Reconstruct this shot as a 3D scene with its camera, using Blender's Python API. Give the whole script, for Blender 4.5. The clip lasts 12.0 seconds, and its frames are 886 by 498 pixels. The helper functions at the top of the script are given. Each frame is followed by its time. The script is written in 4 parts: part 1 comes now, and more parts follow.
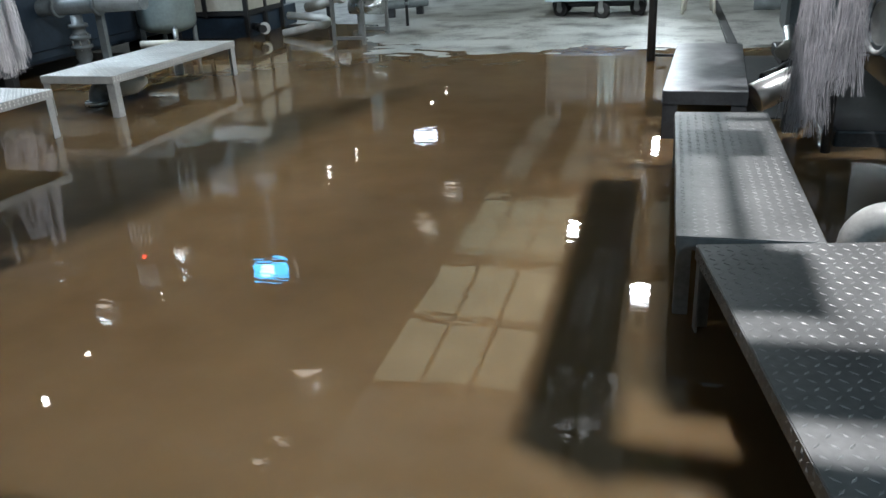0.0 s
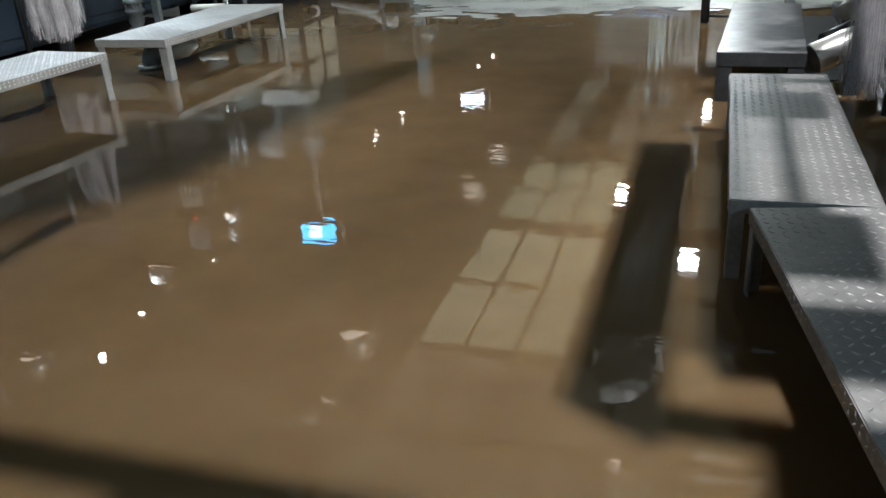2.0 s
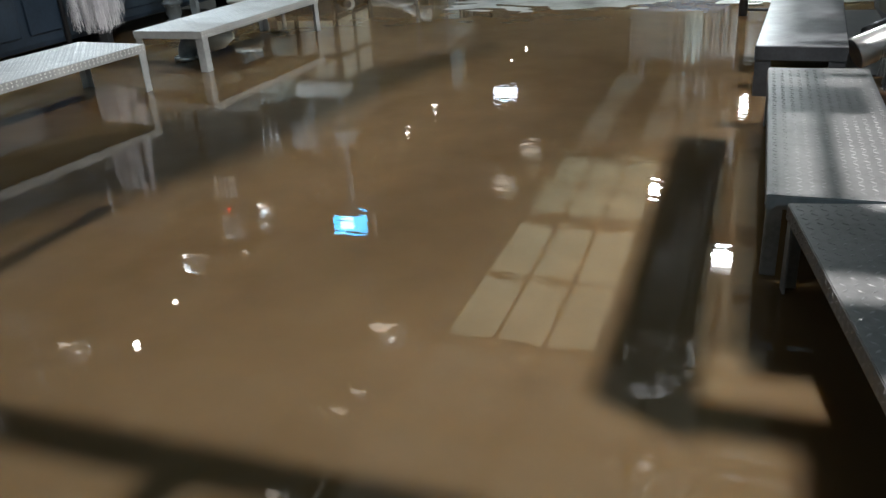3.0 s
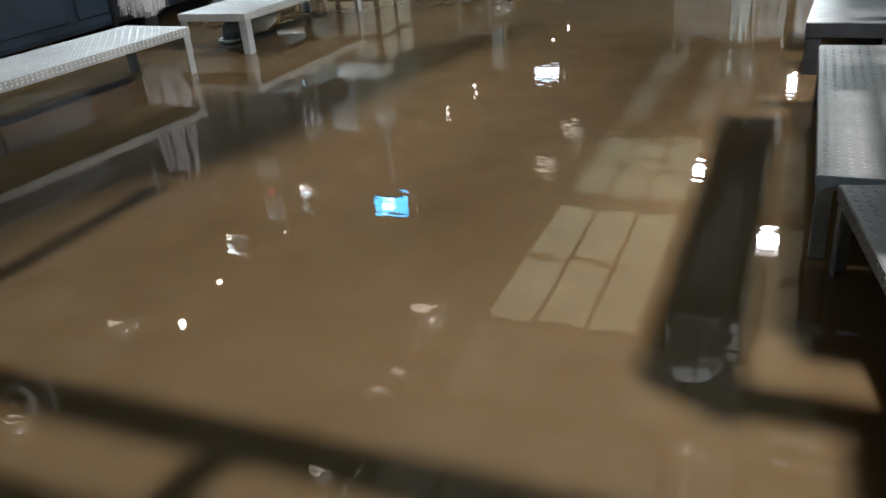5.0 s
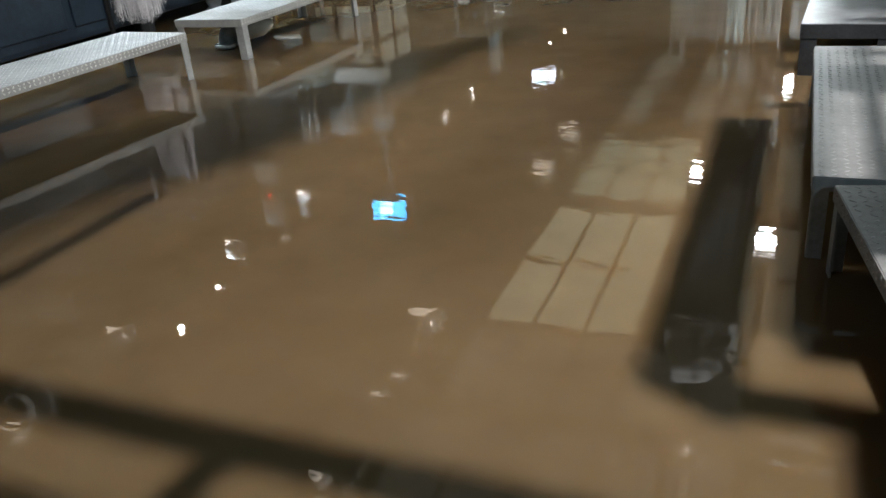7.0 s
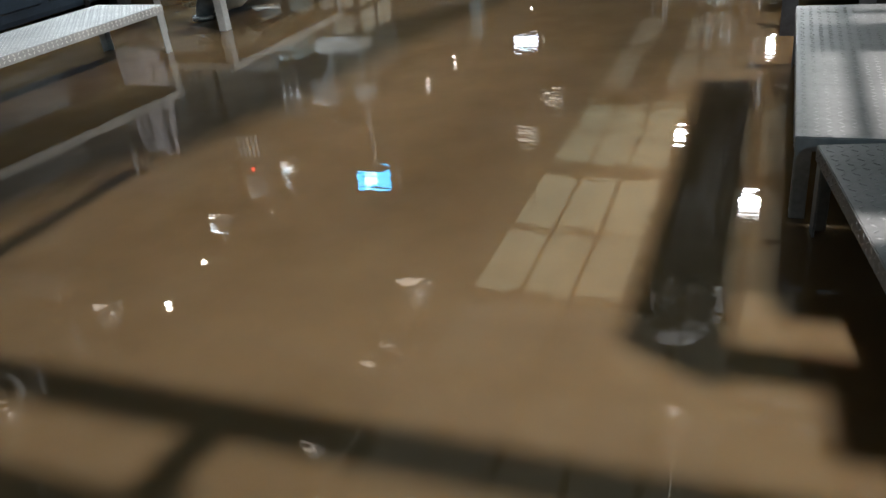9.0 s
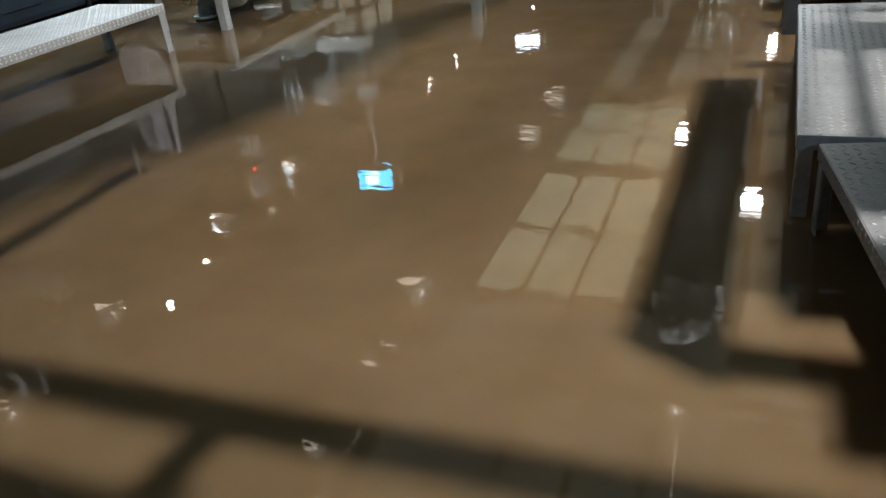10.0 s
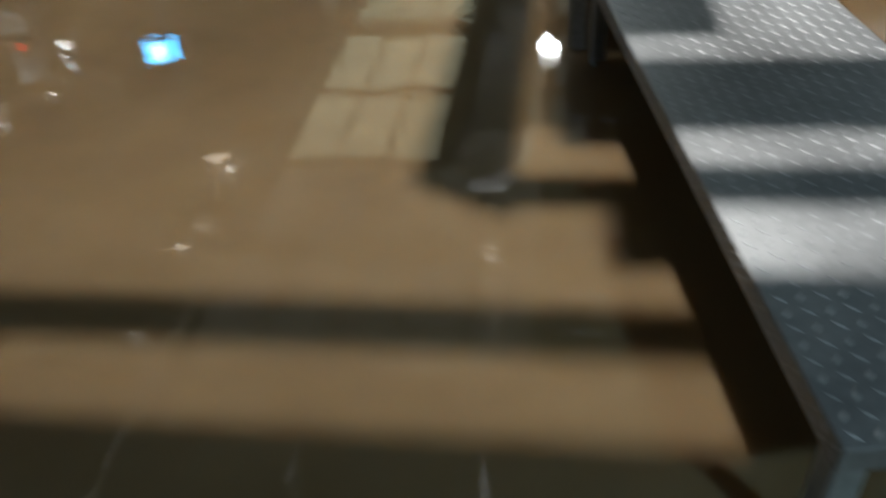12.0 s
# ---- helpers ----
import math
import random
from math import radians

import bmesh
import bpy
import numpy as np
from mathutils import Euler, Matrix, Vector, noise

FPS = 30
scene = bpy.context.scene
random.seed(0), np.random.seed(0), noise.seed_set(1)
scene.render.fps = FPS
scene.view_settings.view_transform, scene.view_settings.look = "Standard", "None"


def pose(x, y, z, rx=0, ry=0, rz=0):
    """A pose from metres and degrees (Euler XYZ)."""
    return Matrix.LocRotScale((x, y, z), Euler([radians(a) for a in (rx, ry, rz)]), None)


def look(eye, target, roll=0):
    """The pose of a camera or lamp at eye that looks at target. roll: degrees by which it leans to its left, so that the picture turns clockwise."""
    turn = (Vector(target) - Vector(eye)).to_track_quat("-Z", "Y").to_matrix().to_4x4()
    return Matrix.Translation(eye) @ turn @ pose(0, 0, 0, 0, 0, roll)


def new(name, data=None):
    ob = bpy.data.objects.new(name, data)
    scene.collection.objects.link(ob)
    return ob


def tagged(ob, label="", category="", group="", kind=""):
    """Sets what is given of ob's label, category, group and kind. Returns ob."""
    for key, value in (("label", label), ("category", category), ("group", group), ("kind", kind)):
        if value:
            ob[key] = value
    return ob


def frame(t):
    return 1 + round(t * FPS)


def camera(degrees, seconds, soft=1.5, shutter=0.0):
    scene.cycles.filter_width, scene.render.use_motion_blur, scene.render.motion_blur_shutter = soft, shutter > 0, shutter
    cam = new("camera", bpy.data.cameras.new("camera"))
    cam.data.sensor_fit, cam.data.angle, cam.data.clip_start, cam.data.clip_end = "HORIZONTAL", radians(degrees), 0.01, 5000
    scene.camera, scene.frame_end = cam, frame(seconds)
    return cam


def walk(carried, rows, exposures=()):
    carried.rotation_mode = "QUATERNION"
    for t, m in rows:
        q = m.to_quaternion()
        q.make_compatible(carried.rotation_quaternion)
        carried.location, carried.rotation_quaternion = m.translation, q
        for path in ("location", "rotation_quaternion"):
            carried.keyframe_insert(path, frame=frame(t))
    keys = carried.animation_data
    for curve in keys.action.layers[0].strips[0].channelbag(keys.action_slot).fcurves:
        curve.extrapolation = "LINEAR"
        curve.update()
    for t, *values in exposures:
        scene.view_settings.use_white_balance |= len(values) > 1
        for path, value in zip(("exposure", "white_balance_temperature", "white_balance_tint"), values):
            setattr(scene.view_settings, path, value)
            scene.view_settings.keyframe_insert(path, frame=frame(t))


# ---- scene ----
cam = camera(57.4, 12.0, 1.5, 0.5)
PATH = [
    (0, (0.142, 0.103, 1.434), (-0.362, 1.883, 0.673), -3.0),
    (0.5, (0.142, 0.101, 1.435), (-0.375, 1.87, 0.658), -3.5),
    (1, (0.138, 0.097, 1.43), (-0.407, 1.848, 0.631), -3.8),
    (1.5, (0.133, 0.085, 1.425), (-0.45, 1.811, 0.602), -4.0),
    (2, (0.131, 0.081, 1.424), (-0.473, 1.797, 0.592), -3.9),
    (2.5, (0.126, 0.08, 1.425), (-0.519, 1.779, 0.591), -3.9),
    (3, (0.124, 0.075, 1.418), (-0.549, 1.761, 0.577), -4.1),
    (5, (0.116, 0.068, 1.421), (-0.643, 1.698, 0.546), -5.3),
    (5.5, (0.117, 0.07, 1.422), (-0.662, 1.684, 0.535), -5.6),
    (6, (0.117, 0.058, 1.422), (-0.672, 1.664, 0.529), -6.0),
    (6.5, (0.12, 0.059, 1.424), (-0.665, 1.683, 0.558), -5.7),
    (7, (0.121, 0.065, 1.423), (-0.636, 1.701, 0.555), -5.7),
    (9, (0.122, 0.065, 1.418), (-0.597, 1.679, 0.481), -6.7),
    (9.5, (0.123, 0.067, 1.412), (-0.597, 1.682, 0.476), -6.6),
    (10, (0.123, 0.066, 1.418), (-0.6, 1.678, 0.479), -6.8),
    (10.5, (0.124, 0.064, 1.416), (-0.592, 1.679, 0.478), -6.9),
    (11, (0.13, 0.073, 1.391), (-0.54, 1.682, 0.411), -7.0),
    (11.4, (0.155, 0.087, 1.352), (-0.45, 1.687, 0.317), -8.2),
    (11.5, (0.162, 0.09, 1.346), (-0.431, 1.687, 0.299), -7.8),
    (11.6, (0.173, 0.092, 1.34), (-0.413, 1.667, 0.256), -8.6),
    (11.8, (0.195, 0.099, 1.333), (-0.234, 1.662, 0.161), -6.6),
    (11.9, (0.201, 0.102, 1.333), (-0.177, 1.659, 0.136), -6.0),
    (12, (0.206, 0.101, 1.333), (-0.084, 1.641, 0.089), -5.4),
]
walk(cam, [(t, look(eye, target, roll)) for t, eye, target, roll in PATH],
     exposures=[(0, -0.04, 6000, 11), (1.5, -0.02, 6200, 12), (3, -0.02, 6250, 12), (6, -0.01, 6300, 12), (9.5, 0.05, 6350, 13), (12, 0.1, 6200, 9)])

# ---- light ----
world = bpy.data.worlds.new("world")
scene.world = world
world.use_nodes = True
world.node_tree.nodes["Background"].inputs[0].default_value = (0.55, 0.75, 1.0, 1)
world.node_tree.nodes["Background"].inputs[1].default_value = 0.02

FLOOD = Vector((0.28, 3.3, 4.2))


def point_lamp(name, at, watts, colour, radius):
    d = bpy.data.lights.new(name, "POINT")
    d.energy, d.color, d.shadow_soft_size = watts, colour, radius
    o = new(name, d)
    o.location = at
    return o


def spot_lamp(name, at, watts, colour, radius, cone=150):
    d = bpy.data.lights.new(name, "SPOT")
    d.energy, d.color, d.shadow_soft_size, d.spot_size, d.spot_blend = watts, colour, radius, radians(cone), 0.4
    o = new(name, d)
    o.location = at
    return o


point_lamp("flood_light", FLOOD, 1250, (1.0, 0.97, 0.92), 0.045)
# two unseen fill lamps behind the camera, added to lift dark fronts
point_lamp("rear_fill", (1.9, -0.6, 2.2), 150, (0.56, 0.86, 1.0), 0.1)
point_lamp("rear_fill", (-5.0, -4.3, 4.1), 150, (0.78, 0.9, 1.0), 0.1)
spot_lamp("high_bay_light", (0.02, 8.62, 2.62), 120, (0.86, 0.96, 1.0), 0.11)
point_lamp("tube_light", (-0.94, 10.56, 2.62), 210, (0.9, 1.0, 0.97), 0.06)
point_lamp("tube_light", (0.07, 15.04, 2.62), 240, (0.9, 1.0, 0.97), 0.06)
BULBS = [(-6.66, 6.69), (-6.95, 7.83), (-6.92, 9.49), (-6.82, 15.87), (-6.74, 17.36), (-6.41, 22.88), (-6.33, 24.25)]
for x, y in BULBS:
    spot_lamp("bulb_light", (x, y, 3.58), 340, (0.78, 0.92, 1.0), 0.04, 128)

# ---- materials ----


def material(name, colour, rough=0.5, metal=0.0, vary=0.25, scale=3.0, bump=0.0, bump_scale=60.0, emit=0.0, second=None, spec=0.5, ramp=(0.32, 0.68)):
    m = bpy.data.materials.new(name)
    m.use_nodes = True
    t = m.node_tree
    b = t.nodes["Principled BSDF"]
    n1 = t.nodes.new("ShaderNodeTexNoise")
    n1.inputs["Scale"].default_value, n1.inputs["Detail"].default_value, n1.inputs["Roughness"].default_value = scale, 6, 0.62
    n2 = t.nodes.new("ShaderNodeTexNoise")
    n2.inputs["Scale"].default_value, n2.inputs["Detail"].default_value = scale * 14, 4
    geo = t.nodes.new("ShaderNodeNewGeometry")
    t.links.new(geo.outputs["Position"], n1.inputs["Vector"])
    t.links.new(geo.outputs["Position"], n2.inputs["Vector"])
    r = t.nodes.new("ShaderNodeValToRGB")
    r.color_ramp.elements[0].position, r.color_ramp.elements[1].position = ramp
    low = second or tuple(c * (1 - vary) for c in colour)
    r.color_ramp.elements[0].color = (*low, 1)
    r.color_ramp.elements[1].color = (*(min(1.0, c * (1 + vary * 0.5)) for c in colour), 1)
    mixf = t.nodes.new("ShaderNodeMath")
    mixf.operation = "MULTIPLY_ADD"
    mixf.inputs[1].default_value, mixf.inputs[2].default_value = 0.35, -0.17
    t.links.new(n2.outputs["Fac"], mixf.inputs[0])
    add = t.nodes.new("ShaderNodeMath")
    t.links.new(mixf.outputs[0], add.inputs[0])
    t.links.new(n1.outputs["Fac"], add.inputs[1])
    t.links.new(add.outputs[0], r.inputs[0])
    t.links.new(r.outputs[0], b.inputs["Base Color"])
    rr = t.nodes.new("ShaderNodeMapRange")
    rr.inputs["To Min"].default_value, rr.inputs["To Max"].default_value = max(0.02, rough - 0.12), min(1, rough + 0.12)
    t.links.new(n1.outputs["Fac"], rr.inputs[0])
    t.links.new(rr.outputs[0], b.inputs["Roughness"])
    b.inputs["Metallic"].default_value = metal
    b.inputs["Specular IOR Level"].default_value = spec
    if bump:
        n3 = t.nodes.new("ShaderNodeTexNoise")
        n3.inputs["Scale"].default_value, n3.inputs["Detail"].default_value = bump_scale, 3
        t.links.new(geo.outputs["Position"], n3.inputs["Vector"])
        bp = t.nodes.new("ShaderNodeBump")
        bp.inputs["Strength"].default_value, bp.inputs["Distance"].default_value = 1.0, bump
        t.links.new(n3.outputs["Fac"], bp.inputs["Height"])
        t.links.new(bp.outputs[0], b.inputs["Normal"])
    if emit:
        b.inputs["Emission Color"].default_value = (*colour, 1)
        b.inputs["Emission Strength"].default_value = emit
    return m


def water_material():
    m = bpy.data.materials.new("muddy_water")
    m.use_nodes = True
    t = m.node_tree
    b = t.nodes["Principled BSDF"]
    geo = t.nodes.new("ShaderNodeNewGeometry")
    n = t.nodes.new("ShaderNodeTexNoise")
    n.inputs["Scale"].default_value, n.inputs["Detail"].default_value = 0.55, 4
    t.links.new(geo.outputs["Position"], n.inputs["Vector"])
    r = t.nodes.new("ShaderNodeValToRGB")
    r.color_ramp.elements[0].position, r.color_ramp.elements[1].position = 0.3, 0.7
    r.color_ramp.elements[0].color = (0.116, 0.076, 0.037, 1)
    r.color_ramp.elements[1].color = (0.162, 0.110, 0.057, 1)
    silt = t.nodes.new("ShaderNodeTexNoise")
    silt.inputs["Scale"].default_value, silt.inputs["Detail"].default_value = 3.5, 5
    t.links.new(geo.outputs["Position"], silt.inputs["Vector"])
    blend = t.nodes.new("ShaderNodeMath")
    blend.operation = "MULTIPLY_ADD"
    blend.inputs[1].default_value = 0.45
    half = t.nodes.new("ShaderNodeMath")
    half.operation = "MULTIPLY"
    half.inputs[1].default_value = 0.55
    t.links.new(n.outputs["Fac"], half.inputs[0])
    t.links.new(silt.outputs["Fac"], blend.inputs[0])
    t.links.new(half.outputs[0], blend.inputs[2])
    t.links.new(blend.outputs[0], r.inputs[0])
    t.links.new(r.outputs[0], b.inputs["Base Color"])
    b.inputs["Roughness"].default_value = 0.0
    b.inputs["IOR"].default_value = 1.48
    b.inputs["Subsurface Weight"].default_value = 0.85
    b.inputs["Subsurface Radius"].default_value = (1.0, 0.75, 0.45)
    b.inputs["Subsurface Scale"].default_value = 0.18
    # a faint swell, and finer ripples that come and go in patches
    heights = []
    across = t.nodes.new("ShaderNodeVectorMath")
    across.operation = "MULTIPLY"
    across.inputs[1].default_value = (0.75, 1.4, 1.0)
    t.links.new(geo.outputs["Position"], across.inputs[0])
    patch = t.nodes.new("ShaderNodeTexNoise")
    patch.inputs["Scale"].default_value, patch.inputs["Detail"].default_value = 0.7, 1
    t.links.new(geo.outputs["Position"], patch.inputs["Vector"])
    calm = t.nodes.new("ShaderNodeMapRange")
    calm.inputs["From Min"].default_value, calm.inputs["From Max"].default_value = 0.38, 0.62
    calm.inputs["To Min"].default_value, calm.inputs["To Max"].default_value = 0.2, 1.3
    t.links.new(patch.outputs["Fac"], calm.inputs[0])
    # rougher patch, placed to fit where the camera sees the roof sheets reflected
    patch_dist = t.nodes.new("ShaderNodeVectorMath")
    patch_dist.operation = "DISTANCE"
    patch_dist.inputs[1].default_value = (-0.6, 4.5, 0.0)
    t.links.new(geo.outputs["Position"], patch_dist.inputs[0])
    spread = t.nodes.new("ShaderNodeMapRange")
    spread.interpolation_type = "SMOOTHSTEP"
    spread.inputs["From Min"].default_value, spread.inputs["From Max"].default_value = 0.5, 2.1
    spread.inputs["To Min"].default_value, spread.inputs["To Max"].default_value = 1.3, 0.0
    t.links.new(patch_dist.outputs["Value"], spread.inputs[0])
    rough = t.nodes.new("ShaderNodeMath")
    t.links.new(calm.outputs[0], rough.inputs[0])
    t.links.new(spread.outputs[0], rough.inputs[1])
    for scale, height in ((2.6, 0.00024), (8.0, 0.00028), (15.0, 0.00030)):
        w = t.nodes.new("ShaderNodeTexNoise")
        w.inputs["Scale"].default_value, w.inputs["Detail"].default_value = scale, 1
        t.links.new(across.outputs[0], w.inputs["Vector"])
        k = t.nodes.new("ShaderNodeMath")
        k.operation = "MULTIPLY"
        k.inputs[1].default_value = height
        t.links.new(w.outputs["Fac"], k.inputs[0])
        heights.append(k)
    fine = t.nodes.new("ShaderNodeMath")
    t.links.new(heights[1].outputs[0], fine.inputs[0])
    t.links.new(heights[2].outputs[0], fine.inputs[1])
    s = t.nodes.new("ShaderNodeMath")
    s.operation = "MULTIPLY_ADD"
    t.links.new(fine.outputs[0], s.inputs[0])
    t.links.new(rough.outputs[0], s.inputs[1])
    t.links.new(heights[0].outputs[0], s.inputs[2])
    bp = t.nodes.new("ShaderNodeBump")
    bp.inputs["Strength"].default_value, bp.inputs["Distance"].default_value = 1.0, 1.0
    t.links.new(s.outputs[0], bp.inputs["Height"])
    t.links.new(bp.outputs[0], b.inputs["Normal"])
    return m


WATER = water_material()
CONCRETE = material("wet_concrete", (0.30, 0.305, 0.29), 0.36, 0, 0.5, 2.3, 0.002, 30, second=(0.085, 0.082, 0.075), ramp=(0.33, 0.54))
PLATE = material("galvanised_plate", (0.225, 0.225, 0.223), 0.48, 0.6, 0.3, 2.5, 0.0004, 120)
# dusty plate of the left benches, raised further to stand in for light
PALEPLATE = material("dusty_lit_plate", (0.38, 0.385, 0.37), 0.5, 0.15, 0.3, 2.2, 0.0004, 120)
# treads brighter than the sheets they stand on
TREAD = material("bright_tread", (0.34, 0.34, 0.335), 0.54, 0.5, 0.4, 5)
PALETREAD = material("pale_tread", (0.78, 0.78, 0.75), 0.36, 0.3, 0.3, 5)
WETPLATE = material("wet_dark_plate", (0.22, 0.225, 0.235), 0.34, 0.35, 0.6, 6)
GREYPVC = material("scuffed_grey_plastic", (0.34, 0.335, 0.32), 0.38, 0, 0.3, 5)
BRIGHT = material("polished_outlet_steel", (0.82, 0.83, 0.82), 0.30, 0.85, 0.15, 3)
# legs of the left benches, likewise raised in place of light
PALELEG = material("dusty_lit_angle_iron", (0.42, 0.43, 0.42), 0.5, 0.2, 0.3, 4)
LEG = material("zinc_angle_iron", (0.27, 0.28, 0.275), 0.45, 0.6, 0.35, 4)
STEEL = material("brushed_stainless", (0.55, 0.58, 0.57), 0.27, 0.9, 0.2, 3)
TANKPAINT = material("grey_green_tank_paint", (0.27, 0.34, 0.345), 0.36, 0.25, 0.25, 2.0)
NAVY = material("navy_machine_paint", (0.026, 0.042, 0.064), 0.32, 0, 0.45, 1.6)
# dark steel; also the shade on the third bench's rims and the plinth
DARK = material("dark_steel_and_shade", (0.035, 0.037, 0.040), 0.45, 0.3, 0.5, 4)
GREYPIPE = material("grey_painted_pipe", (0.16, 0.185, 0.195), 0.42, 0.1, 0.35, 4)
WHITEPIPE = material("white_plastic_pipe", (0.60, 0.61, 0.60), 0.35, 0, 0.25, 3)
ENAMEL = material("white_enamel", (0.80, 0.79, 0.74), 0.4, 0, 0.15, 3)
CREAM = material("cream_panel", (0.55, 0.54, 0.47), 0.5, 0, 0.25, 1.5)
YARN = material("white_yarn", (0.54, 0.525, 0.55), 0.6, 0, 0.3, 9)

# same yarn, brighter: light on the left tufts is put into the colour
LITYARN = material("lit_yarn", (0.93, 0.90, 0.95), 0.6, 0, 0.2, 9)


def strand_variation(m):
    """Each strand a little lighter or darker than the next."""
    t = m.node_tree
    b = t.nodes["Principled BSDF"]
    geo = t.nodes.new("ShaderNodeNewGeometry")
    rng = t.nodes.new("ShaderNodeMapRange")
    rng.inputs["To Min"].default_value, rng.inputs["To Max"].default_value = 0.6, 1.15
    t.links.new(geo.outputs["Random Per Island"], rng.inputs[0])
    mul = t.nodes.new("ShaderNodeMix")
    mul.data_type, mul.blend_type = "RGBA", "MULTIPLY"
    mul.inputs[0].default_value = 1.0
    src = b.inputs["Base Color"].links[0].from_socket
    t.links.new(src, mul.inputs[6])
    t.links.new(rng.outputs[0], mul.inputs[7])
    t.links.new(mul.outputs[2], b.inputs["Base Color"])


strand_variation(YARN)
strand_variation(LITYARN)
RUBBER = material("black_rubber", (0.02, 0.02, 0.02), 0.7, 0, 0.3, 8)
PALEBLUE = material("pale_blue_paint", (0.36, 0.46, 0.52), 0.5, 0, 0.3, 3)
CARTBLUE = material("blue_grey_cart_paint", (0.13, 0.18, 0.27), 0.4, 0.2, 0.4, 3)
PLASTER = material("stained_wall", (0.20, 0.185, 0.16), 0.8, 0, 0.4, 0.6)
ROOF = material("brown_roof_sheet", (0.085, 0.068, 0.05), 0.75, 0, 0.4, 0.5)
# no daylight above the roof; its glow is put into these sheets
PANEL = material("faint_glow_panel", (0.78, 0.76, 0.68), 0.7, 0, 0.18, 0.9, emit=0.1)
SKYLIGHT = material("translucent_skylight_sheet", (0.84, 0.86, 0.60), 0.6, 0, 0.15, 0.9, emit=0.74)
SKYGREY = material("dim_glow_sheet", (0.72, 0.73, 0.60), 0.6, 0, 0.35, 0.9, emit=0.15)
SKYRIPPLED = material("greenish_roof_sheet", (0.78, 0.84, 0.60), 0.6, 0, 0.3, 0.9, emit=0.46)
DULLBLACK = material("black_duct_and_shade", (0.022, 0.022, 0.022), 0.75, 0, 0.3, 5)
# glow that stands in for bright glints on the bell shades
GLINTARC = material("glint_glow", (1.0, 0.86, 0.70), 0.4, 0, 0, 3, emit=2.6)
BAG = material("grey_plastic_film", (0.80, 0.81, 0.82), 0.22, 0, 0.45, 7)
GALV = material("galvanised_shade", (0.5, 0.5, 0.48), 0.35, 0.8, 0.3, 5)
BELL = material("dull_aluminium_shade", (0.74, 0.71, 0.66), 0.32, 0.4, 0.3, 5)
BULB = material("lit_bulb", (1.0, 0.9, 0.74), 0.4, 0, 0, 3, emit=26)
FLOODGLASS = material("lit_flood_glass", (1.0, 0.98, 0.95), 0.4, 0, 0, 3, emit=16)
SCREEN = material("lit_blue_screen", (0.06, 0.50, 1.0), 0.4, 0, 0.2, 6, emit=10)
WHITESCREEN = material("lit_white_screen", (0.8, 0.86, 1.0), 0.4, 0, 0, 3, emit=6)
CYAN = material("lit_cyan_window", (0.55, 0.95, 1.0), 0.4, 0, 0, 3, emit=12)
RED = material("red_signal", (1.0, 0.05, 0.02), 0.4, 0, 0, 3, emit=9)

# ---- mesh helpers ----


def box(bm, x0, x1, y0, y1, z0, z1, bevel=0.0, m=None):
    r = bmesh.ops.create_cube(bm, size=1)
    vs = r["verts"]
    bmesh.ops.scale(bm, vec=(x1 - x0, y1 - y0, z1 - z0), verts=vs)
    bmesh.ops.translate(bm, vec=((x0 + x1) / 2, (y0 + y1) / 2, (z0 + z1) / 2), verts=vs)
    if bevel:
        es = list({e for v in vs for e in v.link_edges})
        r = bmesh.ops.bevel(bm, geom=es, offset=bevel, segments=2, affect="EDGES", profile=0.5)
        vs = list({v for f in r["faces"] for v in f.verts} | {v for v in vs if v.is_valid})
    if m is not None:
        bmesh.ops.transform(bm, matrix=m, verts=vs)
    return bm


def tube(bm, path, radius, sides=14, caps=True):
    """A round tube along a path; radius may be one number or one for each point."""
    pts = [Vector(p) for p in path]
    rings = []
    side = None
    for i, p in enumerate(pts):
        d = (pts[min(i + 1, len(pts) - 1)] - pts[max(i - 1, 0)]).normalized()
        if side is None:
            side = d.cross(Vector((0, 0, 1)) if abs(d.z) < 0.9 else Vector((1, 0, 0))).normalized()
        side = (side - d * side.dot(d)).normalized()
        up = d.cross(side)
        r = radius[i] if isinstance(radius, (list, tuple)) else radius
        rings.append([bm.verts.new(p + (side * math.cos(a) + up * math.sin(a)) * r) for a in (2 * math.pi * k / sides for k in range(sides))])
    for a, b in zip(rings, rings[1:]):
        for k in range(sides):
            f = bm.faces.new((a[k], a[(k + 1) % sides], b[(k + 1) % sides], b[k]))
            f.smooth = sides > 5
    if caps:
        bm.faces.new(rings[0][::-1])
        bm.faces.new(rings[-1])
    return bm


def arc(c, r, a0, a1, u, v, n=10):
    """Points of an arc round c, in the plane of u and v, degrees."""
    c, u, v = Vector(c), Vector(u), Vector(v)
    return [c + u * r * math.cos(radians(a0 + (a1 - a0) * i / n)) + v * r * math.sin(radians(a0 + (a1 - a0) * i / n)) for i in range(n + 1)]


def lathe(bm, at, profile, sides=28):
    """A turned form about a vertical axis: profile of (radius, height)."""
    return tube(bm, [Vector(at) + Vector((0, 0, z)) for r, z in profile], [max(r, 0.001) for r, z in profile], sides)


def mesh_of(name, bm, mat):
    me = bpy.data.meshes.new(name)
    bmesh.ops.recalc_face_normals(bm, faces=bm.faces)
    bm.to_mesh(me)
    bm.free()
    me.materials.append(mat)
    return me


def part(name, bm, mat, parent, label="", kind=""):
    o = new(name, mesh_of(name, bm, mat))
    o.parent = parent
    return tagged(o, label=label, kind=kind)


def solo(name, bm, mat, label, category="", kind="", group=""):
    return tagged(new(name, mesh_of(name, bm, mat)), label, category, group, kind)


